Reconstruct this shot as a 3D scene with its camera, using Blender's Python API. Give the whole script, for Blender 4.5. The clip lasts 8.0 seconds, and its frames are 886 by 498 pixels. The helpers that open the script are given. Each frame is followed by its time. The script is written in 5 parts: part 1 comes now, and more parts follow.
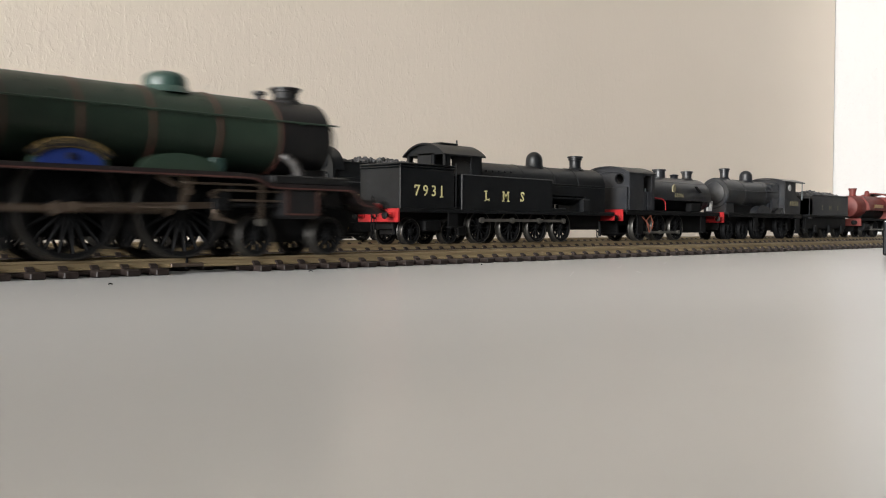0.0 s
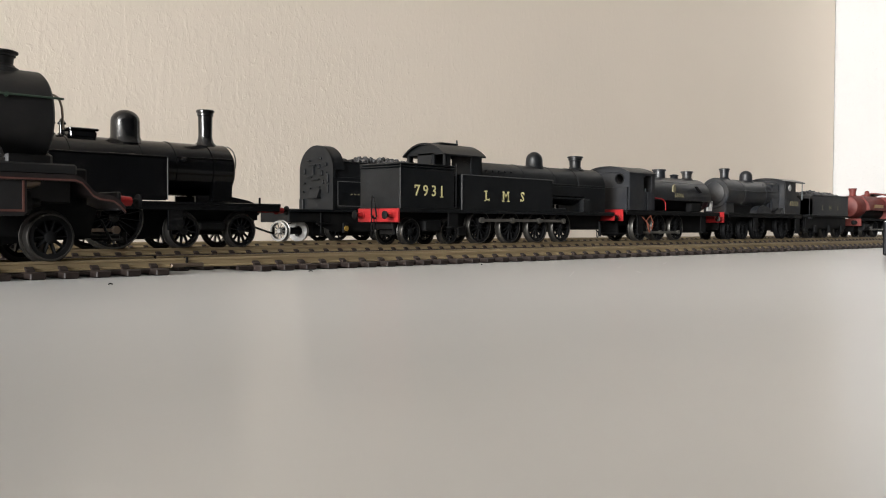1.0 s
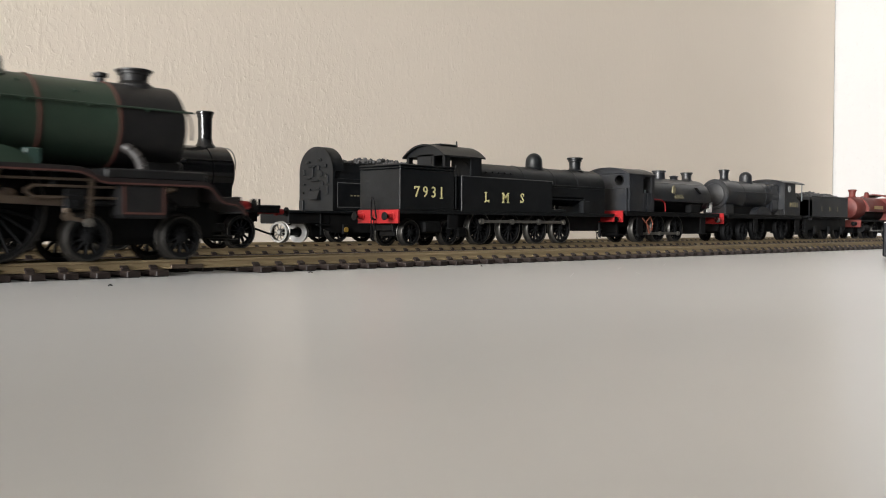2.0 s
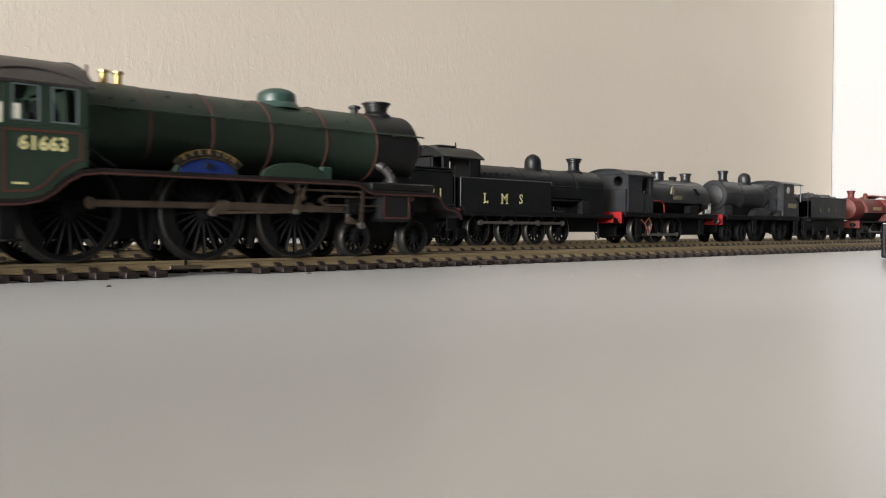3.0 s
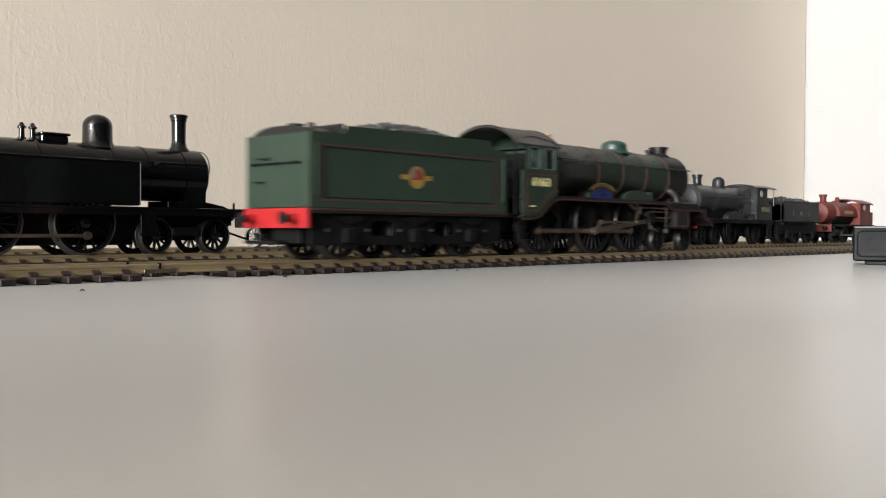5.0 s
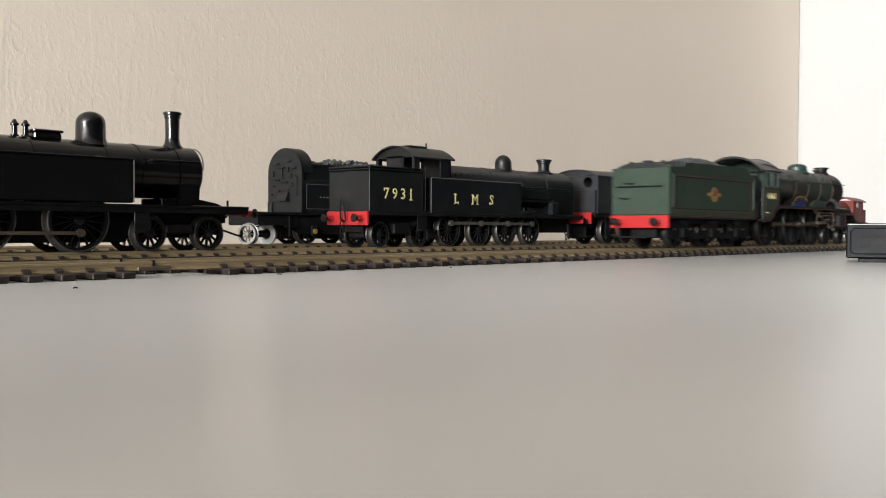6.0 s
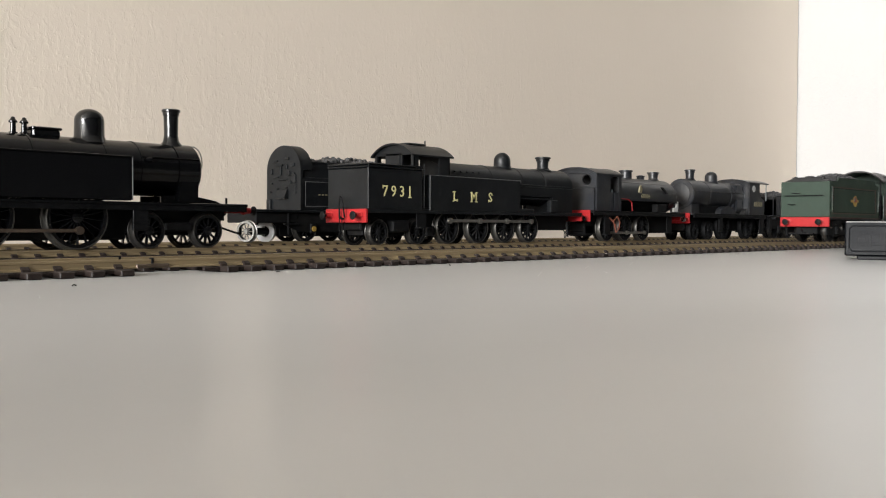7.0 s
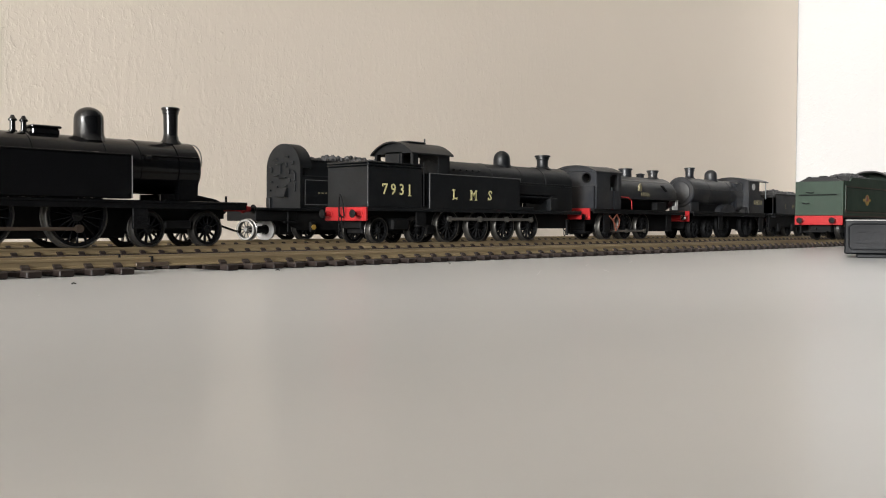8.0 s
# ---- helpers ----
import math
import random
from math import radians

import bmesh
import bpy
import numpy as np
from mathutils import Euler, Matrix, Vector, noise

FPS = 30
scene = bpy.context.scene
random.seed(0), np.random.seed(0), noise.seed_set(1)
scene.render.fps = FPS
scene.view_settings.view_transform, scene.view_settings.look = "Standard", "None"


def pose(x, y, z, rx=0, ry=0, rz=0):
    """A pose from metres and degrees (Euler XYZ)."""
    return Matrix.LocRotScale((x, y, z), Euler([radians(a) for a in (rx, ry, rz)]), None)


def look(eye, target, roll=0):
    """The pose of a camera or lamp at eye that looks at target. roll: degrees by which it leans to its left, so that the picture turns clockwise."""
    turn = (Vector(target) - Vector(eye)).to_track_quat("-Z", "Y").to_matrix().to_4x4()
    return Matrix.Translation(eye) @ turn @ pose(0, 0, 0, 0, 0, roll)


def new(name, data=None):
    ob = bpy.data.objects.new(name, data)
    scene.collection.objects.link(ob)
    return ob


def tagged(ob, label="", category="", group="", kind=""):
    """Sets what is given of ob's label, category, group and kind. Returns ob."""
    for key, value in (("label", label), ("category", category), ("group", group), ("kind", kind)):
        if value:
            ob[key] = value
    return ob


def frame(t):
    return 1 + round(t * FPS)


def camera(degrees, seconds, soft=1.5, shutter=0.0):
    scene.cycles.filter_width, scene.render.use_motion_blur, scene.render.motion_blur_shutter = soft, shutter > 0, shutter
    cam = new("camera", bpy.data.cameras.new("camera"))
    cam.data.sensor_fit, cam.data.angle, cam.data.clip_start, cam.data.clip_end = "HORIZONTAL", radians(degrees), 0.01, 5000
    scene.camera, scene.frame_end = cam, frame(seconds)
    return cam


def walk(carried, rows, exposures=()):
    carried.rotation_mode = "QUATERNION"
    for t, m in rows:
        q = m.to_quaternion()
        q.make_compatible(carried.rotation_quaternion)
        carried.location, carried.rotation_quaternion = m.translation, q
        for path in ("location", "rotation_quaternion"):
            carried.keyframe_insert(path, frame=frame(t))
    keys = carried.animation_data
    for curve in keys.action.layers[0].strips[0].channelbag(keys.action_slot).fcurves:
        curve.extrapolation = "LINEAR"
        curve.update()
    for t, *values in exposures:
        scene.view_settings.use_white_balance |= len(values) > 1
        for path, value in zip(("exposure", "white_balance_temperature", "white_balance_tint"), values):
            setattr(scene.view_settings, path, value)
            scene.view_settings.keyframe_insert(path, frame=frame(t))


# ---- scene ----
EYE = Vector((0.0, -0.238, 0.0135))
YAW, PITCH, ROLL = 46.017, -1.246, 0.275


def aim(dy, dp):
    """The camera's pose, turned by dy and dp degrees from its first aim."""
    a, b = radians(YAW + dy), radians(PITCH + dp)
    way = Vector((math.sin(a) * math.cos(b), math.cos(a) * math.cos(b), math.sin(b)))
    return look(EYE, EYE + way, ROLL)


cam = camera(50.71, 8.0, soft=1.1, shutter=0.5)
walk(cam, [(t, aim(a, b)) for t, a, b in (
    (0.0, -0.327, -0.212), (0.5, -0.345, -0.212), (1.0, -0.33, -0.21), (1.5, -0.32, -0.165), (3.0, -0.25, -0.07),
    (3.5, 0.0, 0.0), (4.0, 0.40, 0.105), (4.5, 0.86, 0.155), (5.8, 1.50, 0.03), (6.0, 1.55, -0.02),
    (6.5, 1.60, -0.07), (7.0, 1.62, -0.17), (7.5, 1.64, -0.23), (8.0, 1.64, -0.28))])

# ---- light: an overcast window in the west wall ----
world = bpy.data.worlds.new("world")
scene.world = world
world.use_nodes = True
wn = world.node_tree.nodes
sky = wn.new("ShaderNodeTexSky")
sky.sky_type, sky.sun_disc = "NISHITA", False
sky.sun_elevation, sky.sun_rotation = radians(35), radians(250)
world.node_tree.links.new(sky.outputs[0], wn["Background"].inputs[0])
wn["Background"].inputs[1].default_value = 0.10

ROOM = dict(x0=-4.4, x1=1.351, y0=-2.6, y1=0.30, z0=-0.75, z1=1.75)
WIN = dict(y0=-2.05, y1=-0.3, z0=0.34, z1=1.6)
lamp = bpy.data.lights.new("window_light", "AREA")
lamp.shape, lamp.size, lamp.size_y = "RECTANGLE", WIN["y1"] - WIN["y0"], WIN["z1"] - WIN["z0"]
lamp.energy, lamp.color = 440.0, (1.0, 1.0, 0.99)
lamp_ob = new("window_light", lamp)
lamp_ob.matrix_world = look((ROOM["x0"] - 0.03, (WIN["y0"] + WIN["y1"]) / 2, (WIN["z0"] + WIN["z1"]) / 2),
                            (0.5, (WIN["y0"] + WIN["y1"]) / 2, (WIN["z0"] + WIN["z1"]) / 2))
scene.view_settings.exposure = 0.0

# ---- materials ----


def material(name, color, rough=0.5, metal=0.0, vary=0.15, scale=300.0, bump=0.0, bump_scale=900.0, rough_vary=0.1,
             dirt=None, dirt_amount=0.0, stretch=(1, 1, 1), spec=0.5):
    """A painted, moulded or metal surface with variation at two scales, dirt and fine relief."""
    m = bpy.data.materials.new(name)
    m.use_nodes = True
    nt = m.node_tree
    b = nt.nodes["Principled BSDF"]
    b.inputs["Metallic"].default_value = metal
    b.inputs["Specular IOR Level"].default_value = spec
    tc = nt.nodes.new("ShaderNodeTexCoord")
    mp = nt.nodes.new("ShaderNodeMapping")
    mp.inputs["Scale"].default_value = stretch
    nt.links.new(tc.outputs["Object"], mp.inputs[0])

    def noise_node(s, detail=4.0):
        n = nt.nodes.new("ShaderNodeTexNoise")
        n.inputs["Scale"].default_value, n.inputs["Detail"].default_value = s, detail
        nt.links.new(mp.outputs[0], n.inputs["Vector"])
        return n

    big, fine = noise_node(scale * 0.15), noise_node(scale)
    add = nt.nodes.new("ShaderNodeMath")
    add.operation = "ADD"
    nt.links.new(big.outputs[0], add.inputs[0])
    nt.links.new(fine.outputs[0], add.inputs[1])
    rng = nt.nodes.new("ShaderNodeMapRange")
    rng.inputs[1].default_value, rng.inputs[2].default_value = 0.7, 1.3
    rng.inputs[3].default_value, rng.inputs[4].default_value = 1 - vary, 1 + vary
    nt.links.new(add.outputs[0], rng.inputs[0])
    mul = nt.nodes.new("ShaderNodeMix")
    mul.data_type, mul.blend_type = "RGBA", "MULTIPLY"
    mul.inputs[0].default_value = 1.0
    mul.inputs[6].default_value = (*color, 1)
    nt.links.new(rng.outputs[0], mul.inputs[7])
    out = mul.outputs[2]
    if dirt:
        dn = noise_node(scale * 0.5, 6.0)
        dr = nt.nodes.new("ShaderNodeMapRange")
        dr.inputs[1].default_value, dr.inputs[2].default_value = 0.45, 0.75
        dr.inputs[3].default_value, dr.inputs[4].default_value = 0.0, dirt_amount
        nt.links.new(dn.outputs[0], dr.inputs[0])
        mx = nt.nodes.new("ShaderNodeMix")
        mx.data_type = "RGBA"
        nt.links.new(dr.outputs[0], mx.inputs[0])
        nt.links.new(out, mx.inputs[6])
        mx.inputs[7].default_value = (*dirt, 1)
        out = mx.outputs[2]
    nt.links.new(out, b.inputs["Base Color"])
    rr = nt.nodes.new("ShaderNodeMapRange")
    rr.inputs[1].default_value, rr.inputs[2].default_value = 0.3, 0.7
    rr.inputs[3].default_value, rr.inputs[4].default_value = max(rough - rough_vary, 0.03), min(rough + rough_vary, 1)
    nt.links.new(big.outputs[0], rr.inputs[0])
    nt.links.new(rr.outputs[0], b.inputs["Roughness"])
    if bump:
        bn = noise_node(bump_scale, 3.0)
        bp = nt.nodes.new("ShaderNodeBump")
        bp.inputs["Strength"].default_value, bp.inputs["Distance"].default_value = 1.0, bump
        nt.links.new(bn.outputs[0], bp.inputs["Height"])
        nt.links.new(bp.outputs[0], b.inputs["Normal"])
    return m


def wall_material(name, color, depth):
    """Emulsion over a brushed, pitted plaster: upright ridges, blobs and fine grain."""
    m = bpy.data.materials.new(name)
    m.use_nodes = True
    nt = m.node_tree
    b = nt.nodes["Principled BSDF"]
    b.inputs["Roughness"].default_value = 0.62
    tc = nt.nodes.new("ShaderNodeTexCoord")
    heights = []
    for scale, stretch, amount, low, high in ((170, (1, 1, 0.55), 0.8, .48, .70), (380, (1, 1, 0.7), 0.7, .50, .72), (90, (1, 1, 0.14), 0.55, .52, .70), (260, (1, 1, 0.8), 1.1, .62, .74), (1100, (1, 1, 1), 0.15, .4, .7)):
        mp = nt.nodes.new("ShaderNodeMapping")
        mp.inputs["Scale"].default_value = stretch
        nt.links.new(tc.outputs["Object"], mp.inputs[0])
        n = nt.nodes.new("ShaderNodeTexNoise")
        n.inputs["Scale"].default_value, n.inputs["Detail"].default_value = scale, 3.0
        n.inputs["Distortion"].default_value = 0.6
        nt.links.new(mp.outputs[0], n.inputs["Vector"])
        rp = nt.nodes.new("ShaderNodeMapRange")
        rp.interpolation_type = "SMOOTHSTEP"
        rp.inputs[1].default_value, rp.inputs[2].default_value = low, high
        rp.inputs[4].default_value = amount
        nt.links.new(n.outputs[0], rp.inputs[0])
        heights.append(rp.outputs[0])
    total = heights[0]
    for h in heights[1:]:
        add = nt.nodes.new("ShaderNodeMath")
        add.operation = "ADD"
        nt.links.new(total, add.inputs[0])
        nt.links.new(h, add.inputs[1])
        total = add.outputs[0]
    bp = nt.nodes.new("ShaderNodeBump")
    bp.inputs["Strength"].default_value, bp.inputs["Distance"].default_value = 1.0, depth
    nt.links.new(total, bp.inputs["Height"])
    nt.links.new(bp.outputs[0], b.inputs["Normal"])
    tint = nt.nodes.new("ShaderNodeTexNoise")
    tint.inputs["Scale"].default_value = 4.0
    nt.links.new(tc.outputs["Object"], tint.inputs["Vector"])
    mr = nt.nodes.new("ShaderNodeMapRange")
    mr.inputs[3].default_value, mr.inputs[4].default_value = 0.95, 1.05
    nt.links.new(tint.outputs[0], mr.inputs[0])
    mul = nt.nodes.new("ShaderNodeMix")
    mul.data_type, mul.blend_type = "RGBA", "MULTIPLY"
    mul.inputs[0].default_value, mul.inputs[6].default_value = 1.0, (*color, 1)
    nt.links.new(mr.outputs[0], mul.inputs[7])
    nt.links.new(mul.outputs[2], b.inputs["Base Color"])
    return m


WALL = wall_material("magnolia_emulsion", (0.77, 0.685, 0.585), 0.00007)
WALL_E = wall_material("white_emulsion", (0.53, 0.525, 0.52), 0.0002)
# For unseen walls, kept this dark so glossy loco sides reflect black.
SOUTH = material("unseen_dark_wall", (0.05, 0.049, 0.048), 0.8, vary=0.05, scale=10)
CEIL = material("ceiling_white", (0.8, 0.79, 0.77), 0.8, vary=0.03, scale=20)
CARPET = material("carpet_brown", (0.10, 0.085, 0.07), 0.95, vary=0.2, scale=150, bump=0.002)
TABLE = material("grey_laminate", (0.285, 0.283, 0.272), 0.34, spec=0.35, vary=0.025, scale=40, rough_vary=0.012)
TABLE.node_tree.nodes["Principled BSDF"].inputs["Coat Weight"].default_value = 0.34
TABLE.node_tree.nodes["Principled BSDF"].inputs["Coat Roughness"].default_value = 0.2
TABLE.node_tree.nodes["Principled BSDF"].inputs["Sheen Weight"].default_value = 0.055      # added sheen lightens the table at grazing view, near the tracks
TABLE.node_tree.nodes["Principled BSDF"].inputs["Sheen Roughness"].default_value = 0.35
RAIL = material("nickel_silver_rail", (0.36, 0.28, 0.165), 0.4, metal=0.55, vary=0.15, scale=200, dirt=(0.16, 0.12, 0.07), dirt_amount=0.5, stretch=(0.15, 1, 1))
SLEEPER = material("dark_brown_plastic", (0.018, 0.012, 0.0105), 0.55, vary=0.25, scale=500, dirt=(0.04, 0.033, 0.028), dirt_amount=0.25, spec=0.3)
GREEN = material("brunswick_green_paint", (0.0195, 0.036, 0.0245), 0.46, vary=0.14, scale=220, dirt=(0.024, 0.028, 0.020), dirt_amount=0.35, bump=0.00003, spec=0.33)
GREEN_DOME = material("gloss_green_paint", (0.019, 0.043, 0.036), 0.38, vary=0.08)
SMOKE = material("matt_smokebox_black", (0.0062, 0.0062, 0.0068), 0.5, vary=0.25, dirt=(0.016, 0.0145, 0.0135), dirt_amount=0.35, bump=0.00003, spec=0.35)
BLACK = material("satin_black_paint", (0.0030, 0.0039, 0.0051), 0.42, vary=0.3, scale=200, dirt=(0.013, 0.0135, 0.014), dirt_amount=0.45, bump=0.00005, spec=0.34)
GLOSS = material("gloss_black_enamel", (0.0026, 0.0028, 0.0034), 0.15, spec=0.45, vary=0.15, rough_vary=0.06, bump=0.00012, bump_scale=150)
UNDER = material("grimy_black_plastic", (0.0045, 0.0047, 0.0052), 0.6, vary=0.25, dirt=(0.013, 0.011, 0.010), dirt_amount=0.3, spec=0.16)
WEATHER = material("weathered_black_paint", (0.0105, 0.012, 0.0155), 0.38, vary=0.3, scale=160, dirt=(0.036, 0.032, 0.026), dirt_amount=0.6, bump=0.00006, spec=0.5)
BROWNISH = material("weathered_running_plate", (0.010, 0.0075, 0.0078), 0.5, vary=0.2, dirt=(0.03, 0.02, 0.019), dirt_amount=0.4, spec=0.3)
RED = material("vermilion_paint", (0.32, 0.015, 0.017), 0.42, vary=0.1, dirt=(0.3, 0.02, 0.018), dirt_amount=0.3, spec=0.3)
MAROON = material("faded_maroon_plastic", (0.13, 0.026, 0.022), 0.5, vary=0.15, spec=0.3, dirt=(0.17, 0.065, 0.05), dirt_amount=0.4)
LINING = material("orange_red_lining", (0.07, 0.024, 0.018), 0.5, vary=0.1)
ORANGE = material("orange_wire", (0.20, 0.06, 0.035), 0.5)
GREYLINE = material("pale_grey_lining_and_highlight", (0.11, 0.11, 0.11), 0.5)
STEEL = material("dull_nickel_tyre", (0.065, 0.062, 0.058), 0.4, metal=0.8, vary=0.2, dirt=(0.025, 0.02, 0.018), dirt_amount=0.6)
BRIGHT = material("bright_nickel", (0.22, 0.218, 0.21), 0.3, metal=0.95, vary=0.1)
RODS = material("tarnished_rod_metal", (0.20, 0.155, 0.12), 0.34, metal=0.85, vary=0.25, dirt=(0.05, 0.036, 0.03), dirt_amount=0.6)
TYRE = material("worn_grey_tyre", (0.13, 0.125, 0.115), 0.4, metal=0.85, vary=0.2, dirt=(0.04, 0.035, 0.03), dirt_amount=0.5)
RODS_GREY = material("grey_rod_metal", (0.21, 0.20, 0.18), 0.36, metal=0.75, vary=0.2)
BRASS = material("polished_brass", (0.48, 0.34, 0.14), 0.3, metal=1.0, vary=0.1)
ROOF = material("dusty_grey_roof_paint", (0.030, 0.027, 0.026), 0.45, vary=0.2, dirt=(0.045, 0.04, 0.036), dirt_amount=0.4, spec=0.4)
GILT = material("dull_gilt_lettering", (0.27, 0.185, 0.07), 0.45, metal=0.3, vary=0.15)
SCRATCH = material("pale_scuff", (0.52, 0.52, 0.51), 0.5, vary=0.05)
COAL = material("model_coal", (0.042, 0.042, 0.044), 0.5, vary=0.4, scale=400, bump=0.0003)
CREAM = material("cream_lettering", (0.60, 0.545, 0.27), 0.5, vary=0.1)
DIMLETTER = material("faded_lettering", (0.17, 0.15, 0.09), 0.6, vary=0.2)
WHITE = material("white_plastic", (0.45, 0.445, 0.435), 0.4, vary=0.06)
BLUE = material("bright_blue_paint", (0.006, 0.022, 0.14), 0.4, vary=0.05)
CRIMSON = material("crimson_emblem_paint", (0.20, 0.014, 0.017), 0.45, vary=0.2)
YELLOW = material("yellow_paint", (0.27, 0.17, 0.03), 0.5, vary=0.1)
GREYPANE = material("grey_window_rim", (0.10, 0.125, 0.13), 0.4, vary=0.1)
PLASTIC = material("charcoal_plastic", (0.0042, 0.0048, 0.0062), 0.5, spec=0.15, vary=0.08, bump=0.00004)
FRAME_W = material("window_white", (0.8, 0.8, 0.78), 0.4, vary=0.03)
GLASS = bpy.data.materials.new("clear_glazing")
GLASS.use_nodes = True
gb = GLASS.node_tree.nodes["Principled BSDF"]
gb.inputs["Base Color"].default_value = (0.9, 0.93, 0.93, 1)
gb.inputs["Transmission Weight"].default_value, gb.inputs["Roughness"].default_value, gb.inputs["IOR"].default_value = 1.0, 0.03, 1.1

# ---- mesh tools: millimetres in, metres out ----


class Shape:
    def __init__(self):
        self.bm = bmesh.new()

    def _faces(self, rings, closed_u=True, caps=True):
        vs = [[self.bm.verts.new(p) for p in ring] for ring in rings]
        n = len(vs[0])
        for a, b in zip(vs, vs[1:]):
            for i in range(n if closed_u else n - 1):
                j = (i + 1) % n
                self.bm.faces.new((a[i], a[j], b[j], b[i]))
        if caps:
            self.bm.faces.new(vs[0][::-1])
            self.bm.faces.new(vs[-1])
        return self

    def box(self, x0, x1, y0, y1, z0, z1, bev=0.15):
        """A box with chamfered upright and level edges."""
        b = min(bev, 0.3 * min(x1 - x0, y1 - y0, z1 - z0))
        def ring(z, d):
            return [(x0 + d + b, y0 + d, z), (x1 - d - b, y0 + d, z), (x1 - d, y0 + d + b, z), (x1 - d, y1 - d - b, z),
                    (x1 - d - b, y1 - d, z), (x0 + d + b, y1 - d, z), (x0 + d, y1 - d - b, z), (x0 + d, y0 + d + b, z)]
        return self._faces([ring(z0, b), ring(z0 + b, 0), ring(z1 - b, 0), ring(z1, b)])

    def cyl(self, a, b, r, r2=None, seg=14):
        """A round bar from a to b."""
        a, b = Vector(a), Vector(b)
        w = (b - a).normalized()
        u = w.orthogonal().normalized()
        v = w.cross(u)
        r2 = r if r2 is None else r2
        return self._faces([[tuple(p + (u * math.cos(k * math.tau / seg) + v * math.sin(k * math.tau / seg)) * q) for k in range(seg)] for p, q in ((a, r), (b, r2))])

    def tube(self, pts, r, seg=6):
        for a, b in zip(pts, pts[1:]):
            self.cyl(a, b, r, seg=seg)
        return self

    def lathe(self, prof, axis="x", at=(0, 0, 0), seg=32, loop=False):
        """Turns (along, radius) pairs round an axis. loop: a ring whose section is closed."""
        rings = []
        for h, r in prof:
            ring = []
            for k in range(seg):
                c, s = math.cos(k * math.tau / seg) * r, math.sin(k * math.tau / seg) * r
                p = {"x": (h, c, s), "y": (s, h, c), "z": (c, s, h)}[axis]
                ring.append((p[0] + at[0], p[1] + at[1], p[2] + at[2]))
            rings.append(ring)
        if loop:
            rings.append(rings[0])
        self._faces(rings, caps=not loop)
        if loop:
            bmesh.ops.remove_doubles(self.bm, verts=self.bm.verts, dist=1e-5)
        return self

    def prism(self, pts, a, b, plane="xz"):
        """A flat outline drawn out from a to b along the third axis."""
        def at(p, h):
            return {"xz": (p[0], h, p[1]), "yz": (h, p[0], p[1]), "xy": (p[0], p[1], h)}[plane]
        return self._faces([[at(p, a) for p in pts], [at(p, b) for p in pts]])

    def slotted(self, x0, x1, z0, z1, cx, cz, hx, hz, y0, y1):
        """An upright plate with a rounded oblong slot through it."""
        n = 32
        hole, edge = [], []
        for k in range(n):
            a = (k + .5) * math.tau / n
            c, q = math.cos(a), math.sin(a)
            hole.append((cx + hx * math.copysign(abs(c) ** .5, c), cz + hz * math.copysign(abs(q) ** .5, q)))
            m = max(abs(c), abs(q))
            ux, uz = c / m, q / m
            edge.append((cx + ux * ((x1 - cx) if ux > 0 else (cx - x0)), cz + uz * ((z1 - cz) if uz > 0 else (cz - z0))))
        rings = [[(x, y, z) for x, z in ps] for ps, y in ((edge, y0), (hole, y0), (hole, y1), (edge, y1))]
        return self._faces(rings + [rings[0]], caps=False)

    def ribbon(self, pts, y0, y1, t):
        """A bent plate: a line in x and z with thickness t downwards, drawn out from y0 to y1."""
        return self.prism(list(pts) + [(x, z - t) for x, z in reversed(pts)], y0, y1)

    def arch(self, x0, x1, half, z_eave, z_top, t, n=14, power=2.0):
        """A curved roof along x."""
        up = [(half * (2 * i / n - 1), z_eave + (z_top - z_eave) * (1 - abs(2 * i / n - 1) ** power)) for i in range(n + 1)]
        return self.prism(up + [(y, z - t) for y, z in reversed(up)], x0, x1, "yz")

    def rect_line(self, x0, x1, z0, z1, y, w, side=-1, t=0.12):
        """A thin raised rectangle of lining on a side."""
        a, b = sorted((y, y + side * t))
        for q in ((x0, x1, z0, z0 + w), (x0, x1, z1 - w, z1), (x0, x0 + w, z0 + w, z1 - w), (x1 - w, x1, z0 + w, z1 - w)):
            self.box(q[0], q[1], a, b, q[2], q[3], 0.01)
        return self

    def lumps(self, x0, x1, y0, y1, z0, height, step, rnd):
        """A heap of angular lumps, higher in the middle."""
        nx, ny = int((x1 - x0) / step), int((y1 - y0) / step)
        for i in range(nx):
            for j in range(ny):
                u, v = (i + 0.5) / nx, (j + 0.5) / ny
                h = z0 + height * max(0.0, 1 - (2 * u - 1) ** 2) ** 0.6 * max(0.0, 1 - (2 * v - 1) ** 2) ** 0.5
                c = Vector((x0 + u * (x1 - x0) + rnd.uniform(-.3, .3) * step, y0 + v * (y1 - y0) + rnd.uniform(-.3, .3) * step, h + rnd.uniform(-.4, .5) * step))
                m = Matrix.Translation(c) @ Euler([rnd.uniform(0, 3) for _ in "xyz"]).to_matrix().to_4x4() @ Matrix.Diagonal([step * rnd.uniform(.55, 1.0) for _ in "xyz"] + [1])
                bmesh.ops.create_icosphere(self.bm, subdivisions=1, radius=0.75, matrix=m)
        return self

    def mesh(self, name, mat, angle=38):
        me = bpy.data.meshes.new(name)
        bmesh.ops.recalc_face_normals(self.bm, faces=self.bm.faces)
        bmesh.ops.transform(self.bm, matrix=Matrix.Diagonal((0.001, 0.001, 0.001, 1)), verts=self.bm.verts)
        self.bm.to_mesh(me)
        self.bm.free()
        me.polygons.foreach_set("use_smooth", [True] * len(me.polygons))
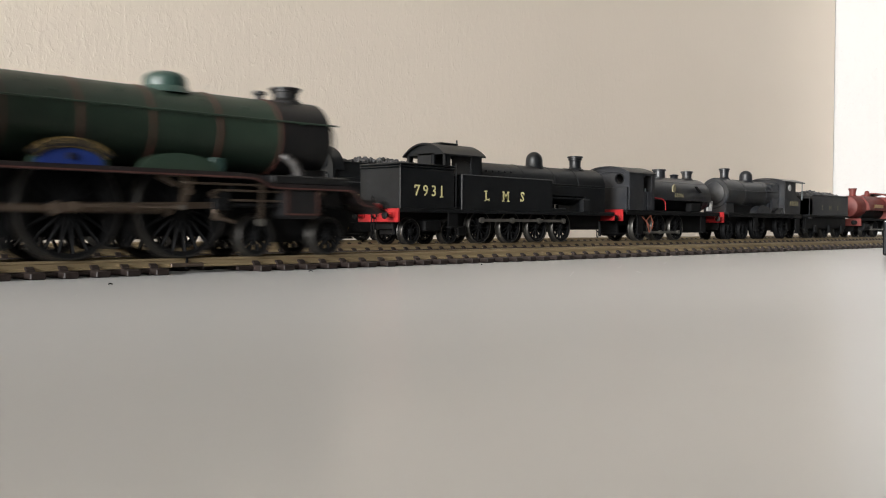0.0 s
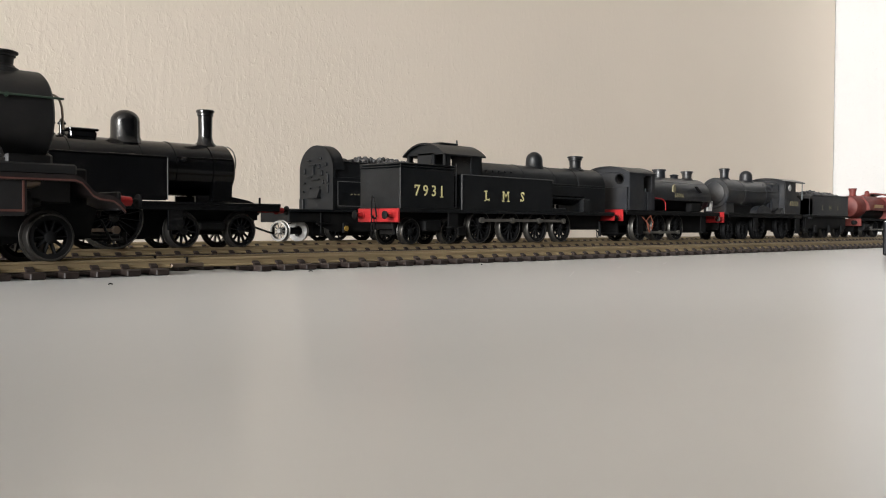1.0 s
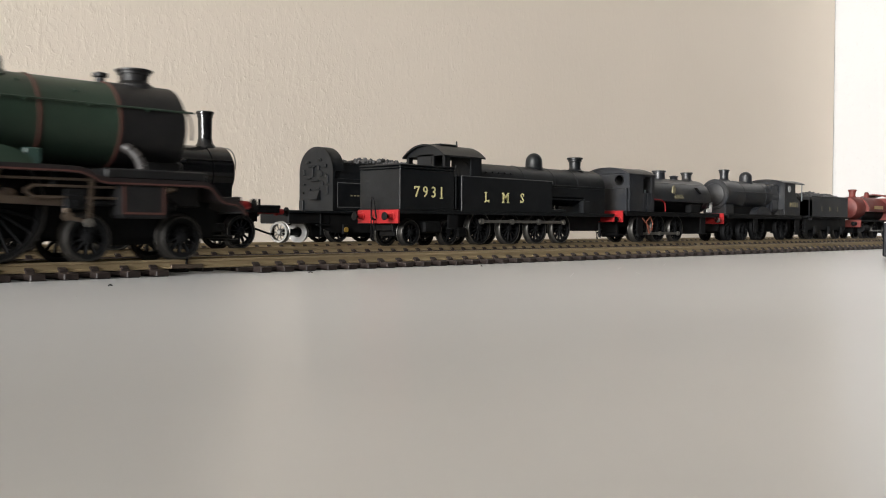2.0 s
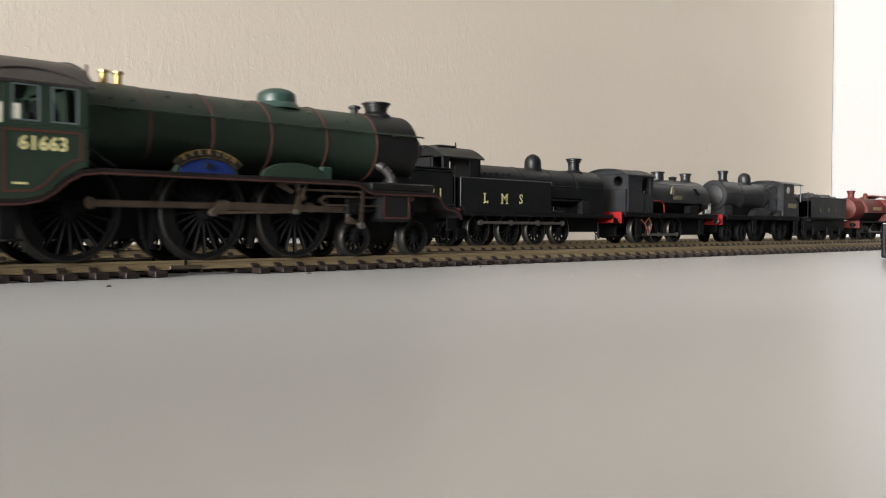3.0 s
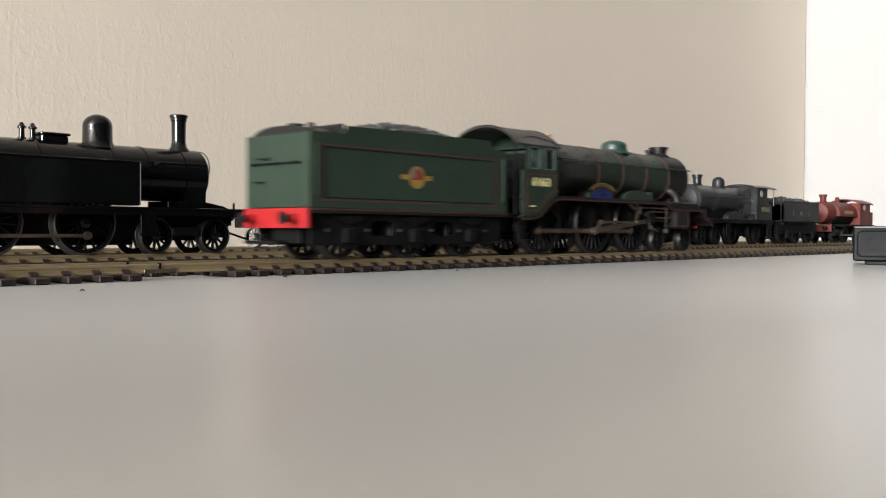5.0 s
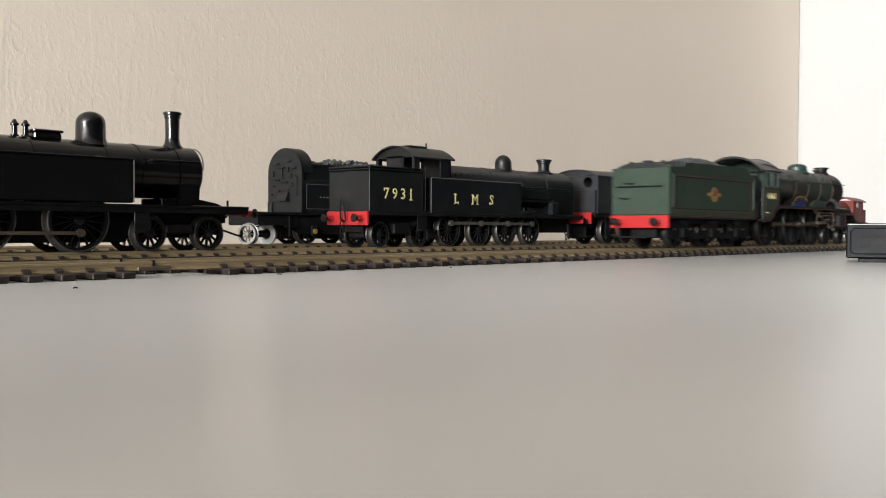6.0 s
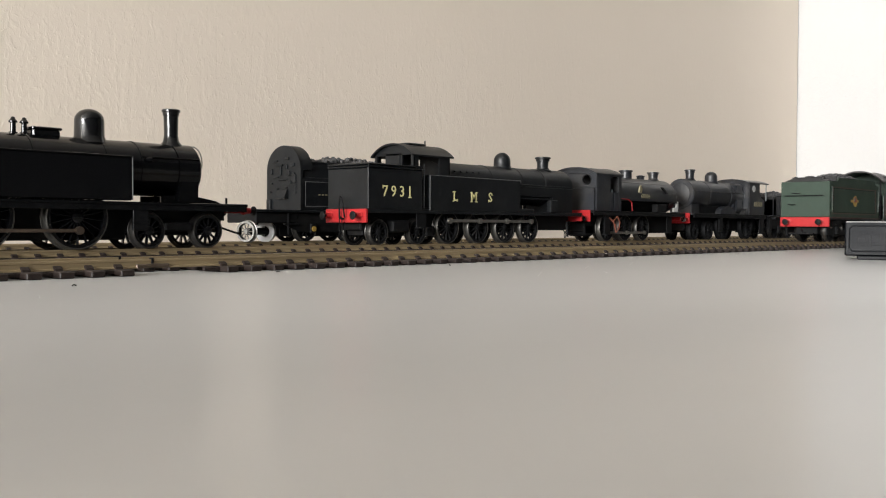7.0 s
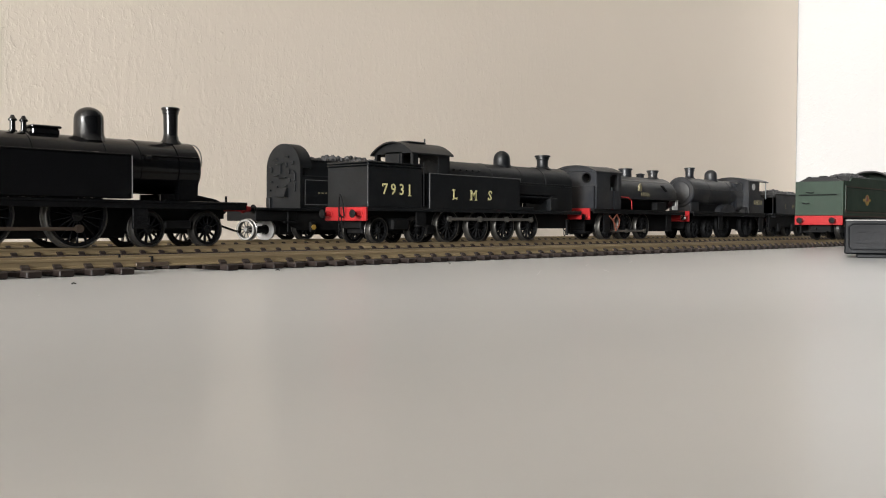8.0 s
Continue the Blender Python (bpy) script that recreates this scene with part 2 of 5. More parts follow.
        me.set_sharp_from_angle(angle=radians(angle))
        me.materials.append(mat)
        return me


def part(name, shape, mat, parent, label="", at=None):
    """ONE mesh object under a thing or a part; shape is a Shape or a ready mesh."""
    me = shape.mesh(name, mat) if isinstance(shape, Shape) else shape
    ob = new(name, me)
    ob.parent = parent
    if at:
        ob.location = [c * 0.001 for c in at]
    return tagged(ob, label=label)


def thing(name, x, y, z, label, category, group="", rz=0):
    ob = new(name)
    ob.empty_display_size = 0.01
    ob.matrix_world = pose(x * 0.001, y * 0.001, z * 0.001, 0, 0, rz)
    return tagged(ob, label, category, group)


def letters(text, size, mat, parent, x, y, z, label="", spacing=1.0, depth=0.08, rot=0.0, bold=0.0, serifs=()):
    """Raised lettering in the built-in font, that reads along +x on a side facing -y, centred at x, z."""
    cu = bpy.data.curves.new("lettering", "FONT")
    cu.body, cu.size, cu.extrude, cu.align_x, cu.align_y = text, size, depth, "CENTER", "CENTER"
    cu.space_character, cu.resolution_u, cu.offset = spacing, 2, bold
    tmp = new("lettering", cu)
    me = bpy.data.meshes.new_from_object(tmp.evaluated_get(bpy.context.evaluated_depsgraph_get()))
    bpy.data.objects.remove(tmp)
    me.transform(Matrix.Scale(0.001, 4) @ Matrix.Translation((x, y, z)) @ Matrix.Rotation(rot, 4, "Y") @ Matrix.Rotation(radians(90), 4, "X"))
    if serifs:
        bm = bmesh.new()
        bm.from_mesh(me)
        for cx, cz, w, h in serifs:
            bmesh.ops.create_cube(bm, size=0.001, matrix=Matrix.Translation(((x + cx) * .001, y * .001, (z + cz) * .001)) @ Matrix.Diagonal((w, depth * 1.8, h, 1)))
        bm.to_mesh(me)
        bm.free()
    me.materials.clear()
    me.materials.append(mat)
    return part("lettering", me, mat, parent, label)


_wheels = {}


def wheel(parent, x, r, side, spokes, centre=None, tyre=None, crank=0.0, phase=0.0, weight=False, axle_z=None, face=10.3, name="wheel", keyed=None):
    """A spoked wheel on its axle; side -1 or 1 is the side of the track. The crank points along local angle phase (x to z)."""
    centre, tyre = centre or UNDER, tyre or STEEL
    key = (r, side, spokes, centre.name, tyre.name, crank, phase, weight, face)
    if key not in _wheels:
        s = Shape()
        w = side
        hub = 0.26 if r < 8 else 0.18
        s.lathe([(w * 7.6, r * hub), (w * (face + .1), r * hub), (w * (face + .35), r * hub * .7)], "y", seg=16)
        s.lathe([(w * 7.7, r - 1.7), (w * (face - .15), r - 1.7), (w * (face - .15), r - .5), (w * 7.7, r - .5)], "y", seg=28, loop=True)
        r0, r1, t0, t1 = r * 0.12, r - 1.6, 0.38, 0.23
        sp = Shape()
        ring = lambda y, g: [(r0, y, t0 * g), (r1, y, t1 * g), (r1, y, -t1 * g), (r0, y, -t0 * g)]
        sp._faces([ring(w * 8.3, 1), ring(w * (face - .75), 1), ring(w * (face - .45), .45)])
        if crank:
            px, pz = crank * math.cos(phase), crank * math.sin(phase)
            s.cyl((px, w * 8, pz), (px, w * (face + .3), pz), r * 0.13)
            s.prism([(px * f - pz * g, pz * f + px * g) for f, g in ((0, .3), (1, .25), (1, -.25), (0, -.3))], w * 8.2, w * (face + .1))
        if weight:
            arc = [phase + math.pi + (q / 8 - .5) * 1.3 for q in range(9)]
            s.prism([((r - 1.4) * math.cos(q), (r - 1.4) * math.sin(q)) for q in arc] + [((r - 4.2) * math.cos(q), (r - 4.2) * math.sin(q)) for q in (arc[-2], arc[4], arc[1])], w * 8.4, w * (face - .2))
        s.cyl((0, 0, 0), (0, w * 7.7, 0), 1.5, seg=10)
        rim = Shape().lathe([(w * face, r - .55), (w * face, r - .15), (w * (face - .2), r), (w * 8.0, r + .06), (w * 7.85, r + .75), (w * 7.6, r + .9), (w * 7.3, r + .75), (w * 7.3, r - .55)], "y", seg=44, loop=True)
        _wheels[key] = (s.mesh("wheel", centre), rim.mesh("tyre", tyre), sp.mesh("spoke", centre))
    ob = part(name, _wheels[key][0], centre, parent, at=(x, 0, r if axle_z is None else axle_z))
    part("tyre", _wheels[key][1], tyre, ob, "metal tyre with flange")
    for k in range(spokes):
        part("spoke", _wheels[key][2], centre, ob).rotation_euler = (0, k * math.tau / spokes + 0.13, 0)
    if keyed is not None:
        keyed.append((ob, x, r))
    return ob


def buffers(parent, x, way, z, mat_shank, mat_head, y=9.0, length=5.5, gap=0.0):
    """A pair of sprung buffers with round heads at the beam at x, pointing along way."""
    for side in (-1, 1):
        b = part("buffer", Shape().lathe([(x, 1.8), (x + way * 0.5, 1.8), (x + way * 0.6, 1.45), (x + way * length * .6, 1.2)], "x", (0, side * y * 1.2, z), 16), mat_shank, parent)
        part("buffer_head", Shape().lathe([(x + way * length * .5, .7), (x + way * (length - .7), .7), (x + way * (length - .6), 1.95), (x + way * (length - .2), 2.0), (x + way * length, 1.5)], "x", (0, side * y * 1.2, z), 18), mat_head, b)


def coupling(parent, x, way, z, mat):
    """A hanging chain coupling on a hook."""
    s = Shape()
    s.tube([(x, 0, z), (x + way * 2, 0, z + .3), (x + way * 2.6, 0, z + 1.4)], 0.45)
    for k in range(3):
        zz = z + .6 - 3.4 * k
        ang = [q * math.tau / 10 for q in range(11)]
        f = (lambda a: (x + way * 2, 1.1 * math.cos(a), zz - 1.6 + 2.0 * math.sin(a))) if k % 2 else (lambda a: (x + way * 2 + .9 * math.cos(a), 0, zz - 1.6 + 2.0 * math.sin(a)))
        s.tube([f(a) for a in ang], 0.28, 5)
    part("coupling_chain", s, mat, parent, "hanging chain coupling")


def chimney(parent, x, z0, z1, r, flare, mat, name="chimney", lip=0.8):
    h = z1 - z0
    c = min(.34 * h, 2.6)
    return part(name, Shape().lathe([(z0 - 1.2, flare + .4), (z0, flare), (z0 + .09 * h, r * 1.18), (z0 + .25 * h, r), (z1 - c, r * 1.06), (z1 - .92 * c, r + lip * .55), (z1 - .7 * c, r + lip * .5), (z1 - .45 * c, r + lip * .55),
                                            (z1 - .4 * c, r + lip), (z1 - .12 * c, r + lip), (z1, r + lip * .6), (z1, r * .7), (z1 - .3 * h, r * .65)], "z", (x, 0, 0), 24), mat, parent)


def dome(parent, x, z0, z1, r, mat, name="dome", square=0.55):
    h = z1 - z0
    prof = [(z0 - 1.4, r * 1.24), (z0 - .3, r * 1.12), (z0 + .1 * h, r)]
    prof += [(z0 + h * square, r * .98)] + [(z0 + h * (square + (1 - square) * math.sin(a)), max(r * .98 * math.cos(a), .05)) for a in (0.3, 0.6, 0.9, 1.15, 1.35, 1.55)]
    return part(name, Shape().lathe(prof, "z", (x, 0, 0), 24), mat, parent)

# ---- room ----


def slab(name, x0, x1, y0, y1, z0, z1, mat, label="", category="", kind="structure"):
    me = Shape().box(x0 * 1e3, x1 * 1e3, y0 * 1e3, y1 * 1e3, z0 * 1e3, z1 * 1e3, 1.0).mesh(name, mat)
    return tagged(new(name, me), label, category, kind=kind)


R_ = ROOM
# Floor is out of view; its dark colour holds down the bounced light.
slab("floor", R_["x0"] - .2, R_["x1"] + 1.5, R_["y0"] - .2, R_["y1"] + .2, R_["z0"] - .1, R_["z0"], CARPET, "unseen brown floor, kept dark to limit bounced light", "floor")
slab("ceiling", R_["x0"] - .2, R_["x1"] + 1.5, R_["y0"] - .2, R_["y1"] + .2, R_["z1"], R_["z1"] + .1, CEIL, "plain white painted ceiling of the room", "ceiling")
slab("wall_north", R_["x0"] - .2, R_["x1"], R_["y1"], R_["y1"] + .12, R_["z0"], R_["z1"], WALL, "magnolia painted wall with a brushed plaster texture", "wall")
slab("wall_east", R_["x1"] + .003, R_["x1"] + 1.4, -0.05, R_["y1"] + .12, R_["z0"], R_["z1"], WALL_E, "bright white painted wall return facing the window", "wall")
# White wall stops short; unseen dark walls added beyond and behind darken loco sides.
slab("added_dark_wall_east", R_["x1"] + 1.4, R_["x1"] + 1.5, R_["y0"], R_["y1"] + .12, R_["z0"], R_["z1"], SOUTH, "unseen wall added to darken reflections in the locomotives", "wall")
slab("wall_south", R_["x0"] - .2, R_["x1"] + 1.5, R_["y0"] - .12, R_["y0"], R_["z0"], R_["z1"], SOUTH, "unseen wall behind the table, kept dark for black reflections", "wall")
wx0, wx1 = R_["x0"] - .12, R_["x0"]
west = new("wall_west")
tagged(west, "white painted wall with a window opening", "wall", kind="structure")
for a in ((R_["y0"], WIN["y0"], R_["z0"], R_["z1"]), (WIN["y1"], R_["y1"], R_["z0"], R_["z1"]), (WIN["y0"], WIN["y1"], R_["z0"], WIN["z0"]), (WIN["y0"], WIN["y1"], WIN["z1"], R_["z1"])):
    part("wall_section", Shape().box(wx0 * 1e3, wx1 * 1e3, a[0] * 1e3, a[1] * 1e3, a[2] * 1e3, a[3] * 1e3, 0.5), WALL_E, west)
window = tagged(new("window_1"), "white framed window letting in soft daylight", "window", kind="structure")
fx0, fx1 = wx0 * 1e3 + 10, wx0 * 1e3 + 60
for a in ((WIN["y0"], WIN["y0"] + .05, WIN["z0"], WIN["z1"]), (WIN["y1"] - .05, WIN["y1"], WIN["z0"], WIN["z1"]), (WIN["y0"] + .05, WIN["y1"] - .05, WIN["z0"], WIN["z0"] + .05), (WIN["y0"] + .05, WIN["y1"] - .05, WIN["z1"] - .05, WIN["z1"])):
    part("window_frame", Shape().box(fx0, fx1, a[0] * 1e3, a[1] * 1e3, a[2] * 1e3, a[3] * 1e3, 2), FRAME_W, window)

# ---- table ----
table = thing("table", 186, -250, 0, "pale grey laminate table top with a satin sheen", "table")
part("tabletop", Shape().box(-1250, 1150, -600, 545, -28, 0, 2.0), TABLE, table)
for tx, ty in ((-1180, -540), (1080, -540), (-1180, 480), (1080, 480)):
    part("table_leg", Shape().box(tx - 25, tx + 25, ty - 25, ty + 25, -750, -28, 3), FRAME_W, table)


def crumbs():
    rnd = random.Random(5)
    s = Shape()
    for k in range(12):
        x, y = rnd.uniform(60, 640), rnd.uniform(-110, -19)
        q = rnd.uniform(0.06, 0.14)
        m = Matrix.Translation((x, y, q * .5)) @ Euler((rnd.uniform(0, 3), 0, rnd.uniform(0, 3))).to_matrix().to_4x4() @ Matrix.Diagonal((q * rnd.uniform(1, 2.2), q, q * .7, 1))
        bmesh.ops.create_icosphere(s.bm, subdivisions=1, radius=0.8, matrix=m)
    tagged(new("dust_specks", s.mesh("dust_specks", WHITE)), "tiny white dust specks scattered on the table top", "dust", kind="stuff")
    for x, y, rz in ((96, -42, 20), (165, -24, -30), (236, -26, 60)):
        f = thing("fibre", x, y, 0, "tiny dark fleck lying on the table top", "fleck", rz=rz)
        part("strand", Shape().tube([(-.6, 0, .15), (0, .15, .35), (.6, 0, .15)], .14), UNDER, f)


crumbs()
for sx, sy, sl, rz in ((214, -80, 26, 34), (262, -64, 18, 30), (236, -88, 12, 40), (300, -58, 20, 28)):
    sc = thing("scuff_mark", sx, sy, 0, "thin pale scratch across the table top", "scratch", "table scratches", rz=rz)
    part("scratch_line", Shape().box(-sl / 2, sl / 2, -.06, .06, 0, .02, .004), SCRATCH, sc)

# ---- tracks ----
RAILTOP = 4.2


def track(y, label, x_from, x_to, pitch, gaps=(), joint=None):
    """Flat-bottomed rails in chairs on plastic sleepers; gaps: stretches with cut-back sleepers."""
    t = thing("railway_track", 0, y, 0, label, "railway track", "model railway tracks")
    tagged(t, kind="structure")
    prof = [(-.95, 1.75), (.95, 1.75), (.95, 2.1), (.3, 2.4), (.3, 3.4), (.5, 3.55), (.5, 4.1), (.4, 4.2), (-.4, 4.2), (-.5, 4.1), (-.5, 3.55), (-.3, 3.4), (-.3, 2.4), (-.95, 2.1)]
    for side in (-1, 1):
        cuts = [x_from] + ([joint - .35, joint + .35] if joint else []) + [x_to]
        for a, b in zip(cuts[::2], cuts[1::2]):
            part("rail", Shape().prism([(p + side * 8.75, z) for p, z in prof], a, b, "yz"), RAIL, t)
        if joint:
            part("rail_joiner", Shape().box(joint - 5, joint + 5, side * 8.75 - 1.1, side * 8.75 + 1.1, 1.7, 2.9, .2), RODS, t, "folded metal rail joiner")
            part("rail_insulator", Shape().box(joint - .33, joint + .33, side * 8.75 - .7, side * 8.75 + .7, 1.2, 4.5, .05), UNDER, t, "black plastic insulating pip")
    def sleeper(y0, y1, chairs):
        s = Shape()
        s.box(-1.9, 1.9, y0, y1, 0, 1.75, .25)
        for c in chairs:
            for o in (-1, 1):
                s.prism([(c + o * .34, 1.7), (c + o * 1.9, 1.7), (c + o * 1.7, 2.3), (c + o * .75, 2.9), (c + o * .34, 3.0)][::o], -1.0, 1.0, "yz")
        return s.mesh("sleeper", SLEEPER)
    full, half = sleeper(-15, 15, (-8.75, 8.75)), sleeper(2.5, 15, (8.75,))
    n = int((x_to - x_from) / pitch)
    for i in range(n):
        x = x_from + (i + .5) * pitch
        cut = any(a < x < b for a, b in gaps)
        ob = part("sleeper", half if cut else full, SLEEPER, t, at=(x, 0, 0))
    for side in (-1, 1):
        for y0 in (side * 8.75 - 2.6, side * 8.75 + 1.4):
            s = Shape()
            edges = [x_from] + [v for g in gaps for v in g] * (side == -1) + [x_to]
            for a, b in zip(edges[::2], edges[1::2]):
                s.box(a, b, y0, y0 + 1.2, .5, 1.5, .1)
            part("sleeper_web", s, SLEEPER, t)
    return t


# ---- the moving locomotive and its tender ----
ROLLING, DRIVING = [], []       # (wheel, x, radius); the driving wheels are pushed and skid a little
CRANK, PHASE = 4.9, radians(224)
DRIVERS = (137.7, 175.6, 206.6)


def express_locomotive():
    e = thing("steam_locomotive", 0, 0, RAILTOP, "green express steam locomotive with black smokebox and red lining", "model locomotive", "model locomotives")
    R, cz = 11.6, 35.5
    bo = part("boiler", Shape().lathe([(139, R), (159, R), (159.2, R - .15), (239, R - .3)], "x", (0, 0, cz), 48), GREEN, e, "green boiler barrel with red bands")
    for x in (159, 178, 197.6, 218, 238.6):
        part("boiler_band", Shape().lathe([(x - .28, R - .5), (x - .28, R + .02), (x + .28, R + .02), (x + .28, R - .5)], "x", (0, 0, cz), 48, loop=True), LINING, bo, "thin red boiler band")
    sb = part("smokebox", Shape().lathe([(239, R + .03), (256.9, R + .02), (257.5, R - .5), (257.7, R - 1.6), (258.4, R - 3), (259.2, 5), (259.5, .1)], "x", (0, 0, cz), 48), SMOKE, e, "matt black smokebox with a domed door")
    s = Shape()
    s.tube([(259.4, 0, cz), (261.6, 0, cz)], .6, 8)
    s.tube([(261.4, 0, cz - 1.8), (261.4, 0, cz + 1.8)], .25)
    s.tube([(259.4, 0, cz - 4.2), (259.2, -6, cz - 4.2)], .3)
    s.tube([(259.4, 0, cz + 4.2), (259.2, -6, cz + 4.2)], .3)
    part("door_handle", s, SMOKE, sb)
    s = Shape()
    arcp = [(259.9 + 1.0 * math.sin(a), 9.6 * math.cos(a), cz + 9.4 * math.sin(a) ** .8 - 3) for a in [q * math.pi / 12 for q in range(13)]]
    s.tube(arcp, .3, 6)
    part("front_handrail", s, RODS, sb, "bent wire handrail")
    chimney(e, 248, 47.0, 51.3, 3.7, 5.0, SMOKE, lip=1.2)
    part("snifting_valve", Shape().lathe([(46, 1.2), (48.2, 1.2), (48.4, 2), (49.2, 2), (49.6, .8)], "z", (238.5, 0, 0), 16), SMOKE, e)
    dome(e, 207.2, 46.8, 51.8, 6.0, GREEN_DOME, square=.5)
    for x in (151.6, 155.6):
        part("safety_valve", Shape().lathe([(46.6, 1.6), (47.2, 1.6), (47.3, 1.0), (49.8, 1.0), (49.9, 1.5), (50.6, 1.5), (50.7, .5)], "z", (x, 0, 0), 16), BRASS, e, "polished brass safety valve")
    part("whistle", Shape().lathe([(46.4, .5), (51.2, .4)], "z", (146.5, -1, 0), 8), RODS, e)
    for side in (-1, 1):
        hy, hz = side * (R + .55) * math.cos(.35), cz + (R + .55) * math.sin(.35)
        s = Shape().tube([(142, hy, hz), (259.5, hy, hz)], .28, 6)
        for x in range(150, 259, 16):
            s.cyl((x, hy * .93, hz - .4 ), (x, hy * 1.03, hz), .5, seg=8)
        part("handrail", s, GREEN, e, "long boiler handrail")
        for x, q in ((143, .62), (149, .62), (155, .62), (166, .86), (172, .62), (190, .86), (214, .86), (228, .7), (143, -.2), (151, -.2)):
            part("washout_plug", Shape().cyl((x, side * (R - .6) * math.cos(q), cz + (R - .6) * math.sin(q)), (x, side * (R + .35) * math.cos(q), cz + (R + .35) * math.sin(q)), .55, seg=8), GREEN, bo)
    # running plate
    line = [(116.8, 15.3), (124, 15.6), (128, 16.5), (131.5, 18.6), (134.5, 21.2), (138, 23.0), (143, 23.6), (222, 23.6), (225.5, 23.4), (228, 22.5), (230, 21.4), (232.5, 21.0), (259.8, 21.0), (261.4, 20.4), (262.8, 19.0), (264.2, 17.4), (266, 16.6), (269.4, 16.2), (271.2, 15.0), (272.6, 13.6)]
    rp = part("running_plate", Shape().ribbon(line, -17.2, 17.2, .9), BROWNISH, e, "dark red-brown running plate")
    for side in (-1, 1):
        y = side * 17.25
        a, b = sorted((y - side * .6, y))
        part("valance", Shape().prism(line + [(x, z - 1.7) for x, z in reversed(line)], a, b), BROWNISH, rp)
        a, b = sorted((y, y + side * .12))
        part("lining_strip", Shape().prism([(x, z - 1.1) for x, z in line] + [(x, z - 1.5) for x, z in reversed(line)], a, b), LINING, rp, "thin red lining along the edge")
    part("casing", Shape().box(232.6, 261, -15.4, 15.4, 20.9, 23.6, .4), SMOKE, e, "flat black casing under the smokebox")
    part("platform", Shape().box(244, 261, -12, 12, 14.2, 20.4, .4), SMOKE, e)
    part("smokebox_saddle", Shape().box(247, 259, -7, 7, 18, 27, 1), SMOKE, e)
    for side in (-1, 1):
        s = Shape()
        s.tube([(240.6, side * 9.3, cz - 6.0), (241.6, side * 11.2, cz - 7.0), (242.9, side * 12.4, cz - 9.0), (243.5, side * 12.8, cz - 11), (243.7, side * 12.8, 21)], 1.45, 12)
        part("steam_pipe", s, ROOF, e, "bent outside steam pipe")
        part("frame_plate", Shape().prism([(122, 6), (268, 6), (270, 13), (262, 16), (256, 20), (230, 20), (222, 23), (140, 23), (126, 15)], side * 6.2, side * 7.0), UNDER, e)
    # splashers and nameplate
    for side in (-1, 1):
        for x, h, half, nm in ((173.4, 4.6, 9.6, 1), (203.0, 4.4, 11.6, 0)):
            arc = [(x + half * math.cos(q), 23.6 + h * math.sin(q)) for q in [k * math.pi / 14 for k in range(15)]]
            y0, y1 = sorted((side * 14.0, side * 15.6))
            sp = part("splasher", Shape().prism(arc, y0, y1), GREEN, e)
            a, b = sorted((side * 15.6, side * 15.8))
            part("splasher_face", Shape().prism([(x + (px - x) * .86, 23.6 + (pz - 23.6) * .86) for px, pz in arc], a, b), BLUE if nm else GREEN, sp, "blue painted splasher panel" if nm else "")
            if nm:
                ring = [(x + 12.4 * math.cos(q), 22.2 + 8.0 * math.sin(q)) for q in [math.pi * (.17 + .66 * k / 12) for k in range(13)]]
                inner = [(x + 10.2 * math.cos(q), 22.2 + 5.5 * math.sin(q)) for q in [math.pi * (.17 + .66 * k / 12) for k in range(13)]]
                a, b = sorted((side * 15.9, side * 16.4))
                pl = part("nameplate", Shape().prism(ring + inner[::-1], a, b), BRASS, e, "curved brass nameplate")
                m1 = [(x + (px - x) * .975, 22.2 + (pz - 22.2) * .97) for px, pz in ring[:]]
                m2 = [(x + (px - x) * 1.03, 22.2 + (pz - 22.2) * 1.04) for px, pz in inner[:]]
                a, b = sorted((side * 16.4, side * 16.48))
                part("plate_field", Shape().prism(m1 + m2[::-1], a, b), SMOKE, pl)
                part("boss", Shape().cyl((x, side * 15.7, 25.6), (x, side * 16.6, 25.6), .9), SMOKE, e)
                if side < 0:
                    for k, ch in enumerate("EVERTON"):
                        q = math.pi * (.73 - .46 * k / 6)
                        letters(ch, 2.1, GILT, pl, x + 11.6 * math.cos(q), -16.55, 22.2 + 7.05 * math.sin(q), rot=(math.pi / 2 - q) * .75, depth=.06)
        y0, y1 = sorted((side * 13.4, side * 15.4))
        part("lubricator", Shape().box(212.8, 216.6, y0, y1, 23.5, 27.5, .3), GREEN_DOME, e)
        part("reach_rod", Shape().tube([(139, side * 15.2, 29.5), (147, side * 15.2, 24.2)], .3), UNDER, e)
    # cab
    cab = part("cab", Shape().box(136.6, 137.6, -16.2, 16.2, 24, 33.4, .1).box(136.6, 137.6, -10.9, 10.9, 33.4, 43.2, .1).box(136.6, 137.6, -16.2, -15.7, 33.4, 43.2, .05).box(136.6, 137.6, 15.7, 16.2, 33.4, 43.2, .05).box(136.6, 137.6, -15.7, 15.7, 42.3, 43.2, .1), GREEN, e, "green cab with numbered side sheets")
    part("cab_floor", Shape().box(117.5, 134, -13.5, 13.5, 15.2, 16.6, .2), UNDER, cab)
    for side in (-1, 1):
        a, b = sorted((side * 16.6, side * 17.2))
        low = [(116.8, 15.2), (126.5, 15.6), (130, 17.5), (133.5, 20.9), (137.8, 23.3), (139.3, 23.5), (139.3, 32.8), (116.8, 32.8)]
        sd = part("side_sheet", Shape().prism(low, a, b), GREEN, cab)
        w = (121.2, 127.9, 130.5, 137.2)
